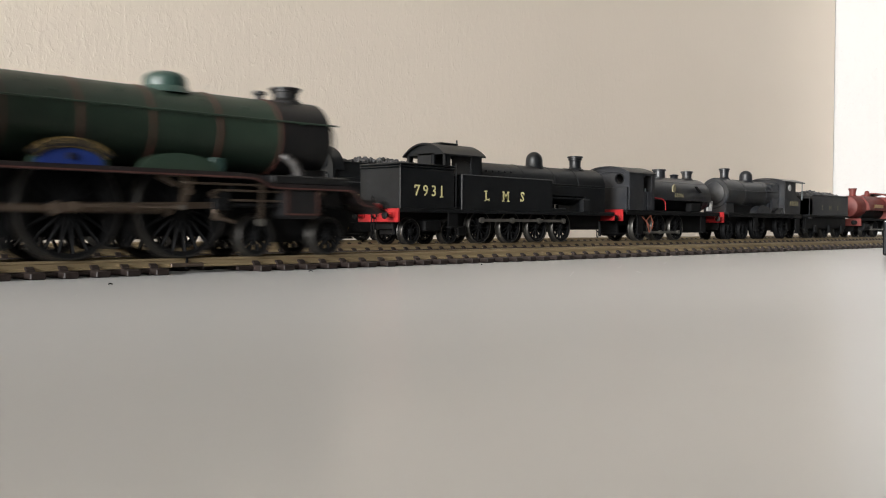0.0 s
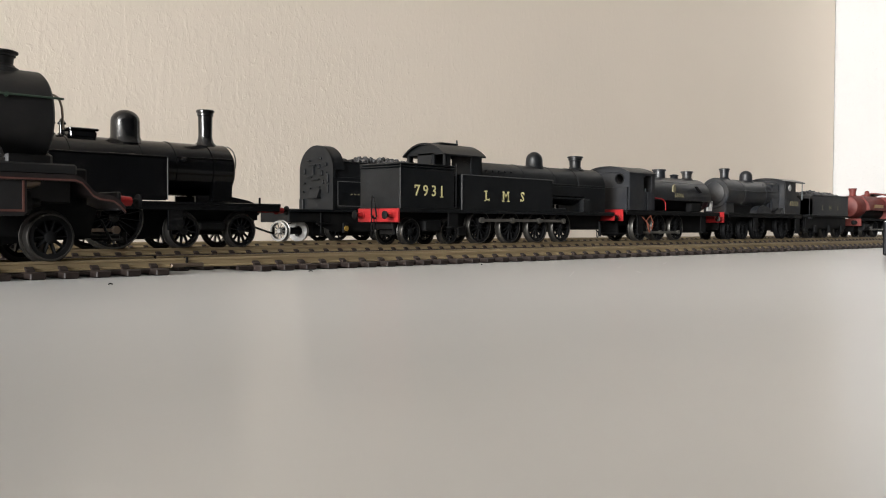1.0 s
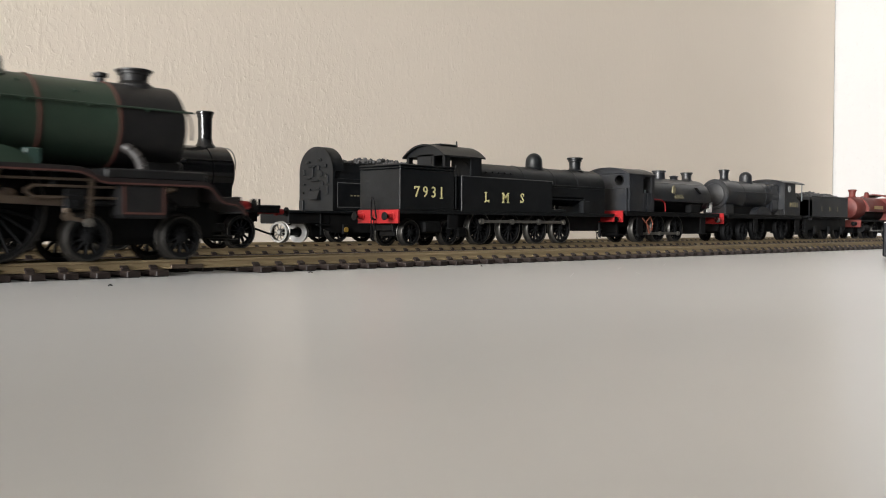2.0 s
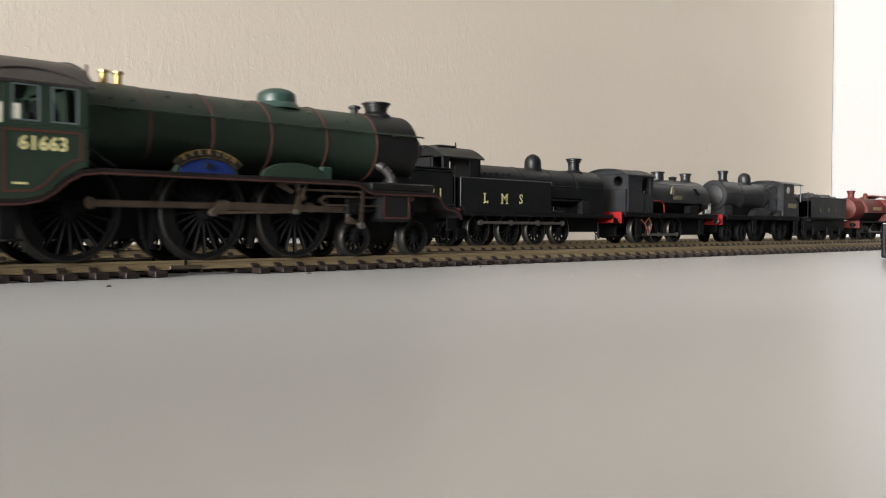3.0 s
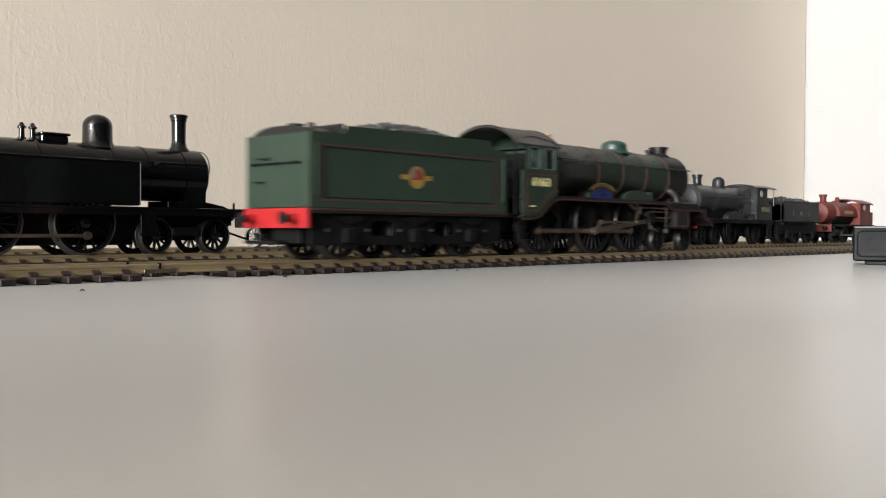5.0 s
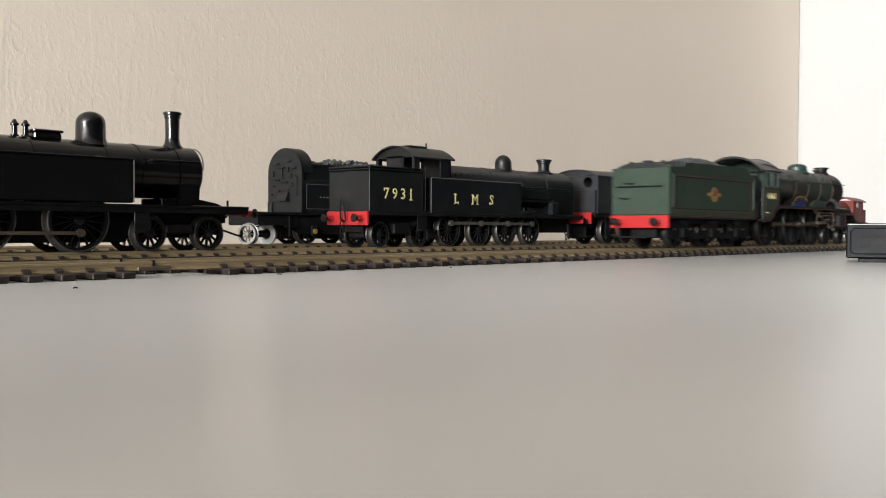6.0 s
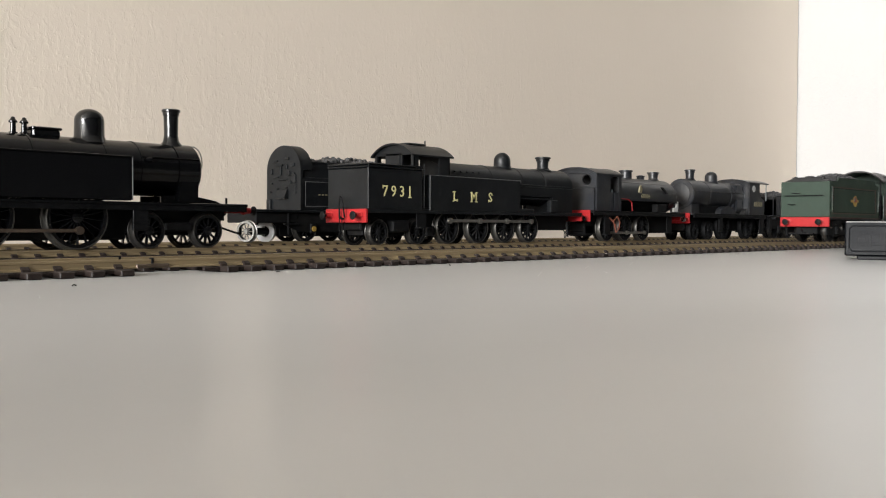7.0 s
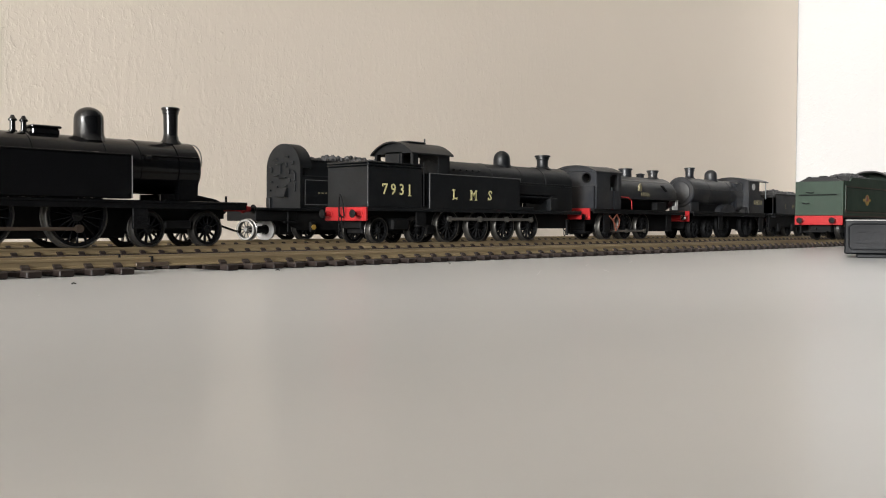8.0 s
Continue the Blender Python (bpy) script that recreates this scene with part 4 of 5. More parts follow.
    part("bogie_frame", Shape().box(184, 221, -5, 5, 5, 9, .4).box(196, 208, -11, 11, 6.6, 10.4, .6), UNDER, e)
    part("chassis", Shape().box(112, 182, -6, 6, 3.4, 16.5, .4), UNDER, e)
    part("front_chassis", Shape().box(182, 226, -4.6, 4.6, 6.5, 16.5, .4), UNDER, e)
    part("running_plate", Shape().box(112, 231.4, -15.8, 15.8, 16.6, 17.8, .2), GLOSS, e)
    part("cab", Shape().box(84, 112, -16, 16, 16.6, 40, .4).arch(82, 114, 16.6, 40, 45, 1.0), GLOSS, e)
    part("lamp_bracket", Shape().box(225, 225.8, -9.4, -8.8, 17.6, 20.4, .1), GLOSS, e)
    part("buffer_beam", Shape().box(230.8, 232.2, -14.4, 14.4, 14.2, 17.5, .2), RED, e, "red buffer beam")
    buffers(e, 232.2, 1, 15.2, RED, UNDER, length=6)
    part("coupling_hook", Shape().tube([(226, 0, 9), (236, 0, 6), (239, 0, 5.4), (239, 0, 8)], .45), UNDER, e)


def numbered_tank_loco():
    e = thing("tank_locomotive", 0, Y2, RAILTOP, "matt black eight-coupled tank locomotive lettered L M S", "model locomotive", "model locomotives")
    R, cz = 10.6, 32.4
    bk = part("bunker", Shape().box(300.4, 337.4, -14.4, 14.4, 17.2, 36.6, .35), BLACK, e, "black coal bunker with number")
    part("coal_rail", Shape().box(300.1, 337.6, -14.7, 14.7, 36.7, 37.7, .3), BLACK, bk)
    part("coal_rail", Shape().box(300.1, 337.6, -14.7, 14.7, 38.0, 38.9, .3), BLACK, bk)
    part("bunker_edge", Shape().tube([(300.5, -14.35, 17.4), (300.5, -14.35, 38.8)], .12), GREYLINE, bk, "worn grey corner")
    for ch, x, bars in (("7", 311.2, ((-1.55, 2.1, .5, 1.3),)), ("9", 316.8, ()), ("3", 322.5, ()), ("1", 327.9, ((-.02, -2.55, 2.1, .45),))):
        letters(ch, 7.5, CREAM, bk, x + .4, -14.5, 25.7, "cream numeral", bold=.03, serifs=bars)
    cab = part("cab", Shape().box(331.6, 335.2, -13.8, -13.0, 36, 45.2, .1), BLACK, e, "black open-sided cab")
    for q in ((331.6, 335.2, 13.0, 13.8, 36), (350.2, 358.4, -13.8, -13.0, 34), (350.2, 358.4, 13.0, 13.8, 34)):
        part("cab_side", Shape().box(*q, 45.2, .1), BLACK, cab)
    roofline = [(-13.8 + 27.6 * i / 12, 44.8 + 5.2 * (1 - abs(2 * i / 12 - 1) ** 2.2)) for i in range(13)]
    part("cab_rear_wall", Shape().prism([(-13.8, 37), (-13.8, 38.8), (13.8, 38.8), (13.8, 37)], 331.4, 332.4, "yz").prism([(-6, 38), (6, 38), (6, 45.4), (-6, 45.4)], 331.4, 332.4, "yz")
         .prism([(-13.8, 44.8), (-13.8, 38), (-12.0, 38), (-12.0, 44.8)], 331.4, 332.4, "yz").prism([(13.8, 44.8), (13.8, 38), (12.0, 38), (12.0, 44.8)], 331.4, 332.4, "yz")
         .prism([(-13.8, 44.6)] + roofline + [(13.8, 44.6)], 331.4, 332.4, "yz"), BLACK, cab)
    part("rear_door_panel", Shape().box(330.9, 331.4, -4.4, 4.4, 38.8, 44.6, .2), BLACK, cab)
    part("cab_front_wall", Shape().prism([(-13.8, 44.2)] + roofline + [(13.8, 44.2)], 357.4, 358.4, "yz").box(357.4, 358.4, -13.8, 13.8, 34, 39.4, .1).box(357.4, 358.4, -7.0, 7.0, 39.4, 44.3, .1)
         .box(357.4, 358.4, -13.8, -12.2, 39.4, 44.3, .1).box(357.4, 358.4, 12.2, 13.8, 39.4, 44.3, .1), BLACK, cab)
    rf = part("cab_roof", Shape().arch(329.4, 360.2, 14.9, 44.6, 50.6, .8, 16, 2.2), BLACK, cab, "curved black cab roof")
    part("roof_vent", Shape().box(337, 350, -5, 5, 50.2, 51.2, .3), BLACK, rf)
    part("whistle", Shape().lathe([(50, .4), (53, .4), (53.4, .2)], "z", (352, -2, 0), 8), BLACK, rf)
    part("cab_floor", Shape().box(330, 358, -13.4, 13.4, 17, 18.4, .2).box(353, 357, -7, 7, 18, 35, .4), UNDER, cab)
    for side in (-1, 1):
        y0, y1 = sorted((side * 8.6, side * 14.4))
        tk = part("side_tank", Shape().box(342.8, 417.2, y0, y1, 17.0, 34.8, .35), BLACK, e, "black side tank with cream letters")
        # Pale grey tube paints the highlight along the tank's top edge.
        part("tank_edge", Shape().tube([(342.8, side * 14.35, 34.8), (417.2, side * 14.35, 34.8), (417.2, side * 14.35, 33.4)], .14), GREYLINE, tk)
        part("tank_front_edge", Shape().tube([(342.9, side * 14.35, 17.2), (342.9, side * 14.35, 34.8)], .18), GREYLINE, tk)
        part("grab_rail", Shape().tube([(338.9, side * 14.1, 18), (338.9, side * 14.1, 40)], .25), BLACK, cab)
        if side < 0:
            for ch, x, bars in (("L", 360.0, ((-1.0, 2.4, 2.3, .45), (-1.5, -2.4, 1.0, .45), (1.45, -1.9, .5, 1.4))),
                                ("M", 374.8, ((-2.0, -2.4, 1.9, .45), (2.0, -2.4, 1.9, .45), (-2.2, 2.4, 1.4, .45), (2.2, 2.4, 1.4, .45))),
                                ("S", 388.4, ((1.35, 1.75, .45, 1.2), (-1.35, -1.75, .45, 1.2)))):
                letters(ch, 7.2, CREAM, tk, x + 1.9, -14.5, 24.5, "cream letter", bold=.04, serifs=bars)
            part("handrail", Shape().tube([(418, side * 11.2, 33), (470, side * 10.8, 33)], .22), BLACK, e)
        # lower casing with an opening under the boiler
        a, b = sorted((side * 9.5, side * 11))
        part("lower_casing", Shape().box(416, 473, a, b, 26.2, 32, .3).box(452, 473, a, b, 17.4, 27, .3).box(416, 419, a, b, 17.4, 27, .3), BLACK, e)
        part("sandbox", Shape().box(416.5, 430, *sorted((side * 11.5, side * 14.5)), 17.3, 19.2, .3).box(446, 453, *sorted((side * 11.5, side * 14.5)), 17.3, 24.6, .3).box(417, 450, *sorted((side * 12, side * 13)), 24.6, 25.4, .1), BLACK, e)
        part("valance", Shape().box(299.6, 478, *sorted((side * 13.4, side * 14.2)), 15.4, 17.0, .15), BLACK, e)
        part("inner_frame", Shape().prism([(303, 7), (345, 7), (352, 5), (440, 6), (448, 11), (474, 13), (474, 16), (303, 16)], side * 6.0, side * 7.0), UNDER, e)
        s = Shape().box(359, 431.6, side * 11.6 - .45, side * 11.6 + .45, 11.2, 12.8, .15)
        for x in (361.0, 385.2, 408.4, 430.6):
            s.cyl((x, side * 10.8, 12), (x, side * 12.4, 12), 1.5)
        part("coupling_rod", s, RODS_GREY, e, "dull grey coupling rod")
        for x in (361.0, 385.2, 408.4, 430.6):
            wheel(e, x, 8.6, side, 12, UNDER, TYRE, crank=3.6, phase=math.pi / 2)
        for x in (311.6, 338.2):
            wheel(e, x, 6.2, side, 10, UNDER, STEEL)
        part("cab_step", Shape().box(334, 341, *sorted((side * 12.2, side * 15.4)), 8, 8.7, .1).box(334, 341, *sorted((side * 13, side * 13.6)), 8.6, 16, .1), UNDER, e)
        part("brake_block", Shape().box(344, 350, *sorted((side * 9, side * 11)), 4, 9, .4), UNDER, e)
    part("bogie_frame", Shape().box(305, 345, -5.4, 5.4, 4.4, 9, .4).box(319, 331, -12, 12, 6, 12, .8), UNDER, e)
    part("chassis", Shape().box(303, 474, -6, 6, 7, 17, .4), UNDER, e)
    part("running_plate", Shape().box(299.4, 478.4, -14.3, 14.3, 16.8, 17.5, .2), BLACK, e)
    bo = part("boiler", Shape().lathe([(357, R), (446, R), (446.3, R + .3), (473, R + .3), (473.8, R - .4), (474.2, 8), (475.4, 4), (475.8, .1)], "x", (0, 0, cz), 40), BLACK, e, "black boiler and smokebox")
    for x in (398, 425):
        part("boiler_band", Shape().lathe([(x - .4, R - .3), (x - .4, R + .2), (x + .4, R + .2), (x + .4, R - .3)], "x", (0, 0, cz), 40, loop=True), BLACK, bo)
    for k in range(6):
        part("washout_plug", Shape().cyl((362 + 5 * k, -9.0, cz + 5.4), (362 + 5 * k, -9.7, cz + 5.9), .6, seg=8), BLACK, bo)
    part("smokebox_saddle", Shape().box(452, 474, -9, 9, 17.4, 26, .5), BLACK, bo)
    chimney(e, 457.2, 42.8, 50.9, 3.3, 5.4, BLACK, lip=1.5)
    dome(e, 418.2, 42.8, 51.3, 4.9, BLACK, square=.42)
    part("buffer_beam", Shape().box(299.0, 300.4, -14.4, 14.4, 10.6, 17.2, .2), RED, e, "red buffer beam")
    buffers(e, 299.0, -1, 14.0, RED, UNDER)
    s = Shape().tube([(297.6, -1, 13), (296.4, -1.4, 18), (296.6, 0, 22), (297.0, 1.6, 23), (297.4, 2.6, 20), (297.2, 2.2, 13)], .45)
    part("vacuum_hose", s, UNDER, e)
    coupling(e, 298, -1, 12.4, UNDER)
    part("front_beam", Shape().box(478, 479.4, -14, 14, 12.6, 17.4, .2), RED, e)
    buffers(e, 479.4, 1, 14.0, UNDER, UNDER)
    coupling(e, 479, 1, 12.0, UNDER)
    part("vacuum_pipe", Shape().tube([(470, -9, 12), (470, -9.5, 3)], .7), UNDER, e)


def saddle_tank_loco():
    e = thing("saddle_tank_locomotive", 0, Y2, RAILTOP, "weathered black saddle tank locomotive with number 68006", "model locomotive", "model locomotives")
    cab = part("cab", Shape().box(491.4, 507, -16.4, -15.6, 19.2, 43.0, .2), WEATHER, e, "weathered black cab with round windows")
    roofline = [(-16.4 + 32.8 * i / 12, 42.8 + 4.0 * (1 - abs(2 * i / 12 - 1) ** 2.4)) for i in range(13)]
    part("cab_side", Shape().box(491.4, 507, 15.6, 16.4, 19.2, 43.0, .2), WEATHER, cab)
    for side in (-1, 1):
        q = sorted((side * 15.6, side * 16.4))
        part("cab_side", Shape().box(507, 509, *q, 40.0, 43, .1).box(516.2, 520, *q, 19.2, 43, .2).box(507, 516.2, *q, 41, 43, .1).box(511.4, 516.2, *q, 19.2, 31, .1).box(507, 510.2, *q, 19.2, 31, .1), WEATHER, cab)
    ring = [(math.cos(k * math.tau / 20), math.sin(k * math.tau / 20)) for k in range(20)]
    s = Shape()
    for yc in (-9.2, 9.2):
        # wall pane round each circular window, as four corner pieces
        h = 5.2
        for q in range(4):
            arc = [(yc + 2.9 * math.cos(a), 38.6 + 2.9 * math.sin(a)) for a in [q * math.pi / 2 + k * math.pi / 12 for k in range(7)]]
            c = [(h, 0), (h, h), (0, h), (-h, h), (-h, 0), (-h, -h), (0, -h), (h, -h)]
            i = 2 * q
            s.prism(arc + [(yc + c[(i + 2) % 8][0], 38.6 + c[(i + 2) % 8][1] * .8), (yc + c[(i + 1) % 8][0], 38.6 + c[(i + 1) % 8][1] * .8), (yc + c[i][0], 38.6 + c[i][1] * .8)], 491.0, 492.0, "yz")
    s.prism([(-16.2, 19.2), (-16.2, 34.44), (16.2, 34.44), (16.2, 19.2)], 491.0, 492.0, "yz").prism([(-16.2, 42.76)] + [(y * .98, z - .3) for y, z in roofline] + [(16.2, 42.76)], 491.0, 492.0, "yz")
    for y0, y1 in ((-16.2, -14.4), (-4.0, 4.0), (14.4, 16.2)):
        s.prism([(y0, 34.44), (y0, 42.76), (y1, 42.76), (y1, 34.44)], 491.0, 492.0, "yz")
    part("rear_wall", s, WEATHER, cab)
    for yc in (-9.2, 9.2):
        part("window_rim", Shape().lathe([(490.6, 2.8), (490.6, 3.4), (491.1, 3.4), (491.1, 2.8)], "x", (0, yc, 38.6), 20, loop=True), UNDER, cab)
    part("front_wall", Shape().prism([(-16.2, 19.2), (-16.2, 42.6)] + roofline + [(16.2, 42.6), (16.2, 19.2)], 519, 520, "yz"), WEATHER, cab)
    part("cab_roof", Shape().arch(489.8, 521, 17, 42.4, 46.6, .7, 14, 2.4), WEATHER, cab)
    part("bunker_back", Shape().box(488.8, 491.2, -15.8, 15.8, 19.2, 33.5, .3), WEATHER, cab)
    part("cab_fittings", Shape().box(496, 506, -14, 14, 19.2, 28, .5).box(514, 519, -9, 9, 19, 37, .6).cyl((511, -12, 28), (511, -12, 37), .5), UNDER, cab)
    pale = part("reversing_lever", Shape().box(509.8, 510.4, -15.8, -15.2, 22, 33, .1), GREYPANE, cab, "pale grey upright strip in the doorway")
    sec = [(14.6 * math.sin(a), 28.0 + 14.2 * math.cos(a)) for a in [(-1.68 + 3.36 * k / 22) for k in range(23)]]
    tk = part("saddle_tank", Shape().prism(sec, 520, 596, "yz"), WEATHER, e, "black saddle tank with faded number")
    part("tank_rivet_strip", Shape().prism([(14.8 * math.sin(a), 28.0 + 14.4 * math.cos(a)) for a in (-.75, -.69)] + [(14.3 * math.sin(a), 28 + 13.9 * math.cos(a)) for a in (-.69, -.75)], 521, 595, "yz"), GREYLINE, tk)
    letters("68006", 4.3, DIMLETTER, tk, 553, -14.75, 29.6, "faded cream number", spacing=1.1)
    part("emblem", Shape().prism([(545, 32), (548, 31.6), (549, 34.2), (547.6, 37), (546, 36)], -14.6, -13.6), DIMLETTER, tk)
    part("tank_step", Shape().prism([(575, 36.4), (577, 36.4), (583, 32.4), (581, 32.2)], -14.6, -13.2), UNDER, tk)
    part("smokebox", Shape().lathe([(594, 10.6), (601, 10.6), (601.8, 9.8), (602.6, 4), (603, .1)], "x", (0, 0, 30), 32), WEATHER, e)
    part("boiler", Shape().lathe([(519, 9.6), (596, 9.6)], "x", (0, 0, 28.5), 28), UNDER, e)
    chimney(e, 588, 41.8, 47.8, 3.2, 4.4, WEATHER, lip=1.1)
    part("filler", Shape().lathe([(41.4, 4.2), (46.2, 4.0), (46.4, 4.8), (47.4, 4.6), (47.8, .5)], "z", (551.6, 0, 0), 20), WEATHER, e)
    part("safety_valve", Shape().lathe([(41.6, 2.6), (43.6, 2.6), (44.4, 3.2), (45, 1)], "z", (571, 0, 0), 14), WEATHER, e)
    part("running_plate", Shape().box(489, 606, -16, 16, 18.0, 19.2, .2), UNDER, e)
    for side in (-1, 1):
        part("valance", Shape().box(489, 606, *sorted((side * 15.2, side * 15.9)), 16.4, 18.1, .1), UNDER, e)
        part("inner_frame", Shape().box(492, 603, *sorted((side * 6, side * 7)), 5, 17, .2), UNDER, e)
        for x in (512.6, 534.6, 557.2):
            wheel(e, x, 8.6, side, 12, UNDER, TYRE, crank=3.2, phase=-math.pi / 2)
        s = Shape().box(511, 559, side * 11.6 - .4, side * 11.6 + .4, 4.6, 6.2, .1)
        for x in (512.6, 534.6, 557.2):
            s.cyl((x, side * 11, 5.4), (x, side * 12.3, 5.4), 1.4)
        part("coupling_rod", s, RODS_GREY, e)
        part("cab_step", Shape().box(504, 511, *sorted((side * 12, side * 15.4)), 4, 4.7, .1).box(504, 511, *sorted((side * 13.4, side * 14)), 4.6, 17, .1), UNDER, e)
        part("front_step", Shape().box(583, 589, *sorted((side * 12, side * 15.4)), 5, 5.7, .1).box(583, 589, *sorted((side * 13.4, side * 14)), 5.6, 17, .1), UNDER, e)
        part("sandbox", Shape().box(569, 582, *sorted((side * 10, side * 14.5)), 19.2, 25, .5), UNDER, e)
    part("chassis", Shape().box(492, 603, -6, 6, 6, 18, .4), UNDER, e)
    part("rear_truck", Shape().box(492.5, 503, -7, 7, 3.2, 11, 1.2), UNDER, e)
    part("injector_pipe", Shape().tube([(521, -15.6, 27.4), (530, -15.6, 27), (534, -15.6, 25), (534.6, -15.6, 19.6)], .3), RED, e, "thin red pipe")
    part("loose_wire", Shape().tube([(506, -16.4, 15), (511, -17, 11), (516, -17, 7.6), (518, -16.6, 12), (515, -16.5, 16), (510, -16.8, 13), (513, -17, 5.5), (517.6, -16.6, 9.5)], .28), ORANGE, e, "loose orange wire")
    part("white_bracket", Shape().prism([(595, 20), (601, 20), (602, 27), (599.6, 27.2), (599, 23), (595, 22.4)], -12.6, -11.6), WHITE, e)
    part("buffer_beam", Shape().box(488.0, 489.2, -13.6, 13.6, 12.4, 19.6, .2), RED, e, "red buffer beam")
    buffers(e, 487.6, -1, 14.6, RED, UNDER)
    part("front_beam", Shape().box(605.6, 607, -12, 12, 14.0, 19.2, .2), RED, e)
    coupling(e, 487.4, -1, 13.6, UNDER)


def four_four_zero():
    e = thing("steam_locomotive", 0, Y2, RAILTOP, "weathered dark grey tender locomotive with red buffer beam", "model locomotive", "model locomotives")
    R, cz = 10.8, 33.6
    bo = part("boiler", Shape().lathe([(641, R), (700, R), (712, R + .2)], "x", (0, 0, cz), 36), WEATHER, e)
    sb = part("smokebox", Shape().lathe([(625.8, .1), (626.1, 4), (626.9, 8.0), (627.4, 8.4), (627.5, R - .2), (628.2, R + .5), (641, R + .5)], "x", (0, 0, cz), 36), WEATHER, e, "dark smokebox with round door")
    part("smokebox_saddle", Shape().box(628, 641, -9, 9, 19, 27, .6), WEATHER, sb)
    chimney(e, 642.3, 44.2, 52.3, 3.0, 4.4, WEATHER, lip=1.0)
    dome(e, 676.5, 44.2, 52.2, 4.8, WEATHER, square=.5)
    for x in (655, 690):
        part("boiler_band", Shape().lathe([(x - .4, R - .3), (x - .4, R + .2), (x + .4, R + .2), (x + .4, R - .3)], "x", (0, 0, cz), 36, loop=True), WEATHER, bo)
    cab = part("cab", Shape().box(711, 712, -15.4, 15.4, 20, 44, .2), WEATHER, e)
    for side in (-1, 1):
        q = sorted((side * 15.0, side * 15.8))
        sd = part("cab_side", Shape().prism([(711, 19.5), (739, 19.5), (739, 31), (733, 33), (730, 37), (730, 45.2), (711, 45.2)], *q), WEATHER, cab)
        part("spectacle", Shape().lathe([(side * 15.7, 2.6), (side * 16.0, 2.6), (side * 16.05, .1)], "y", (719, 0, 40), 18), WHITE, sd, "pale round cab opening")
        s = Shape()
        for k in range(5):
            s.box(720 + 3.2 * k, 722.2 + 3.2 * k, *sorted((side * 15.8, side * 15.95)), 26, 29.6, .02)
        part("lettering", s, DIMLETTER, sd, "faded number that cannot be read")
        part("cab_pillar", Shape().tube([(743, side * 15.4, 31), (743, side * 15.4, 45)], .35), GREYPANE, cab)
        part("splasher", Shape().prism([(677.4 + 13 * math.cos(a), 19.4 + 6 * math.sin(a)) for a in [k * math.pi / 10 for k in range(11)]], *sorted((side * 9.5, side * 14.6))), WEATHER, e)
        part("splasher", Shape().prism([(718.9 + 13 * math.cos(a), 19.4 + 6 * math.sin(a)) for a in [k * math.pi / 10 for k in range(11)]], *sorted((side * 9.5, side * 14.6))), WEATHER, e)
        part("valance", Shape().box(619.5, 742, *sorted((side * 15, side * 15.8)), 16.2, 18.2, .1), UNDER, e)
        part("inner_frame", Shape().prism([(622, 8), (742, 6), (742, 18), (622, 18)], side * 5.8, side * 6.8), UNDER, e)
        part("footstep", Shape().box(733, 741, *sorted((side * 13, side * 15.4)), 4, 5, .1).box(733, 741, *sorted((side * 14, side * 14.8)), 5, 17, .1), UNDER, e)
        part("front_step", Shape().box(661, 667, *sorted((side * 14, side * 15)), 6, 17, .2), UNDER, e)
        part("boiler_rail", Shape().tube([(630, side * 11, 36), (710, side * 11, 36)], .25), WEATHER, bo)
        for x in (677.4, 718.9):
            wheel(e, x, 11.0, side, 16, UNDER, UNDER)
        for x in (630.5, 653.5):
            wheel(e, x, 6.8, side, 10, UNDER, UNDER)
    part("firebox", Shape().box(698, 711, -10.6, 10.6, 20, 43.6, 1.6), WEATHER, e)
    part("cab_front", Shape().prism([(-15.4, 43.8), (15.4, 43.8), (14.4, 45.4), (8, 46.8), (-8, 46.8), (-14.4, 45.4)], 711.0, 712.0, "yz"), WEATHER, cab)
    part("cab_roof", Shape().arch(709, 746, 16.4, 44.8, 47.8, .8, 14, 2.2), WEATHER, cab, "brownish grey curved roof")
    part("boiler_bearer", Shape().box(640, 698, -7, 7, 19, 26, .4), UNDER, e)
    part("firebox", Shape().box(696, 711, -9.5, 9.5, 19, 36, .6), WEATHER, e)
    part("running_plate", Shape().box(619, 742, -16, 16, 18.0, 19.4, .2), UNDER, e)
    part("chassis", Shape().box(622, 740, -5.8, 5.8, 6.5, 18, .4), UNDER, e)
    part("buffer_beam", Shape().box(618.2, 619.4, -12.6, 12.6, 12, 19.6, .2), RED, e, "red buffer beam")
    buffers(e, 617.8, -1, 14.8, RED, BRIGHT)
    # its tender
    t = thing("tender", 0, Y2, RAILTOP, "weathered dark grey tender lettered L M S", "model tender", "model locomotives")
    bd = part("tank_body", Shape().box(757, 838, -15.8, 15.8, 19, 35.4, .4).box(757, 763, -15.8, 15.8, 16, 33, .3), WEATHER, t)
    part("tank_rim", Shape().box(763, 838.4, -16.2, 16.2, 35.3, 36.3, .3), WEATHER, bd)
    for ch, x in (("L", 782.7), ("M", 799.2), ("S", 815.0)):
        letters(ch, 5.6, DIMLETTER, bd, x, -15.95, 25.4, "faded cream letter")
    part("coal_load", Shape().lumps(768, 830, -13, 13, 34.6, 2.2, 4.0, random.Random(8)), COAL, t)
    part("running_plate", Shape().box(750, 841, -16, 16, 17.6, 19, .2), UNDER, t)
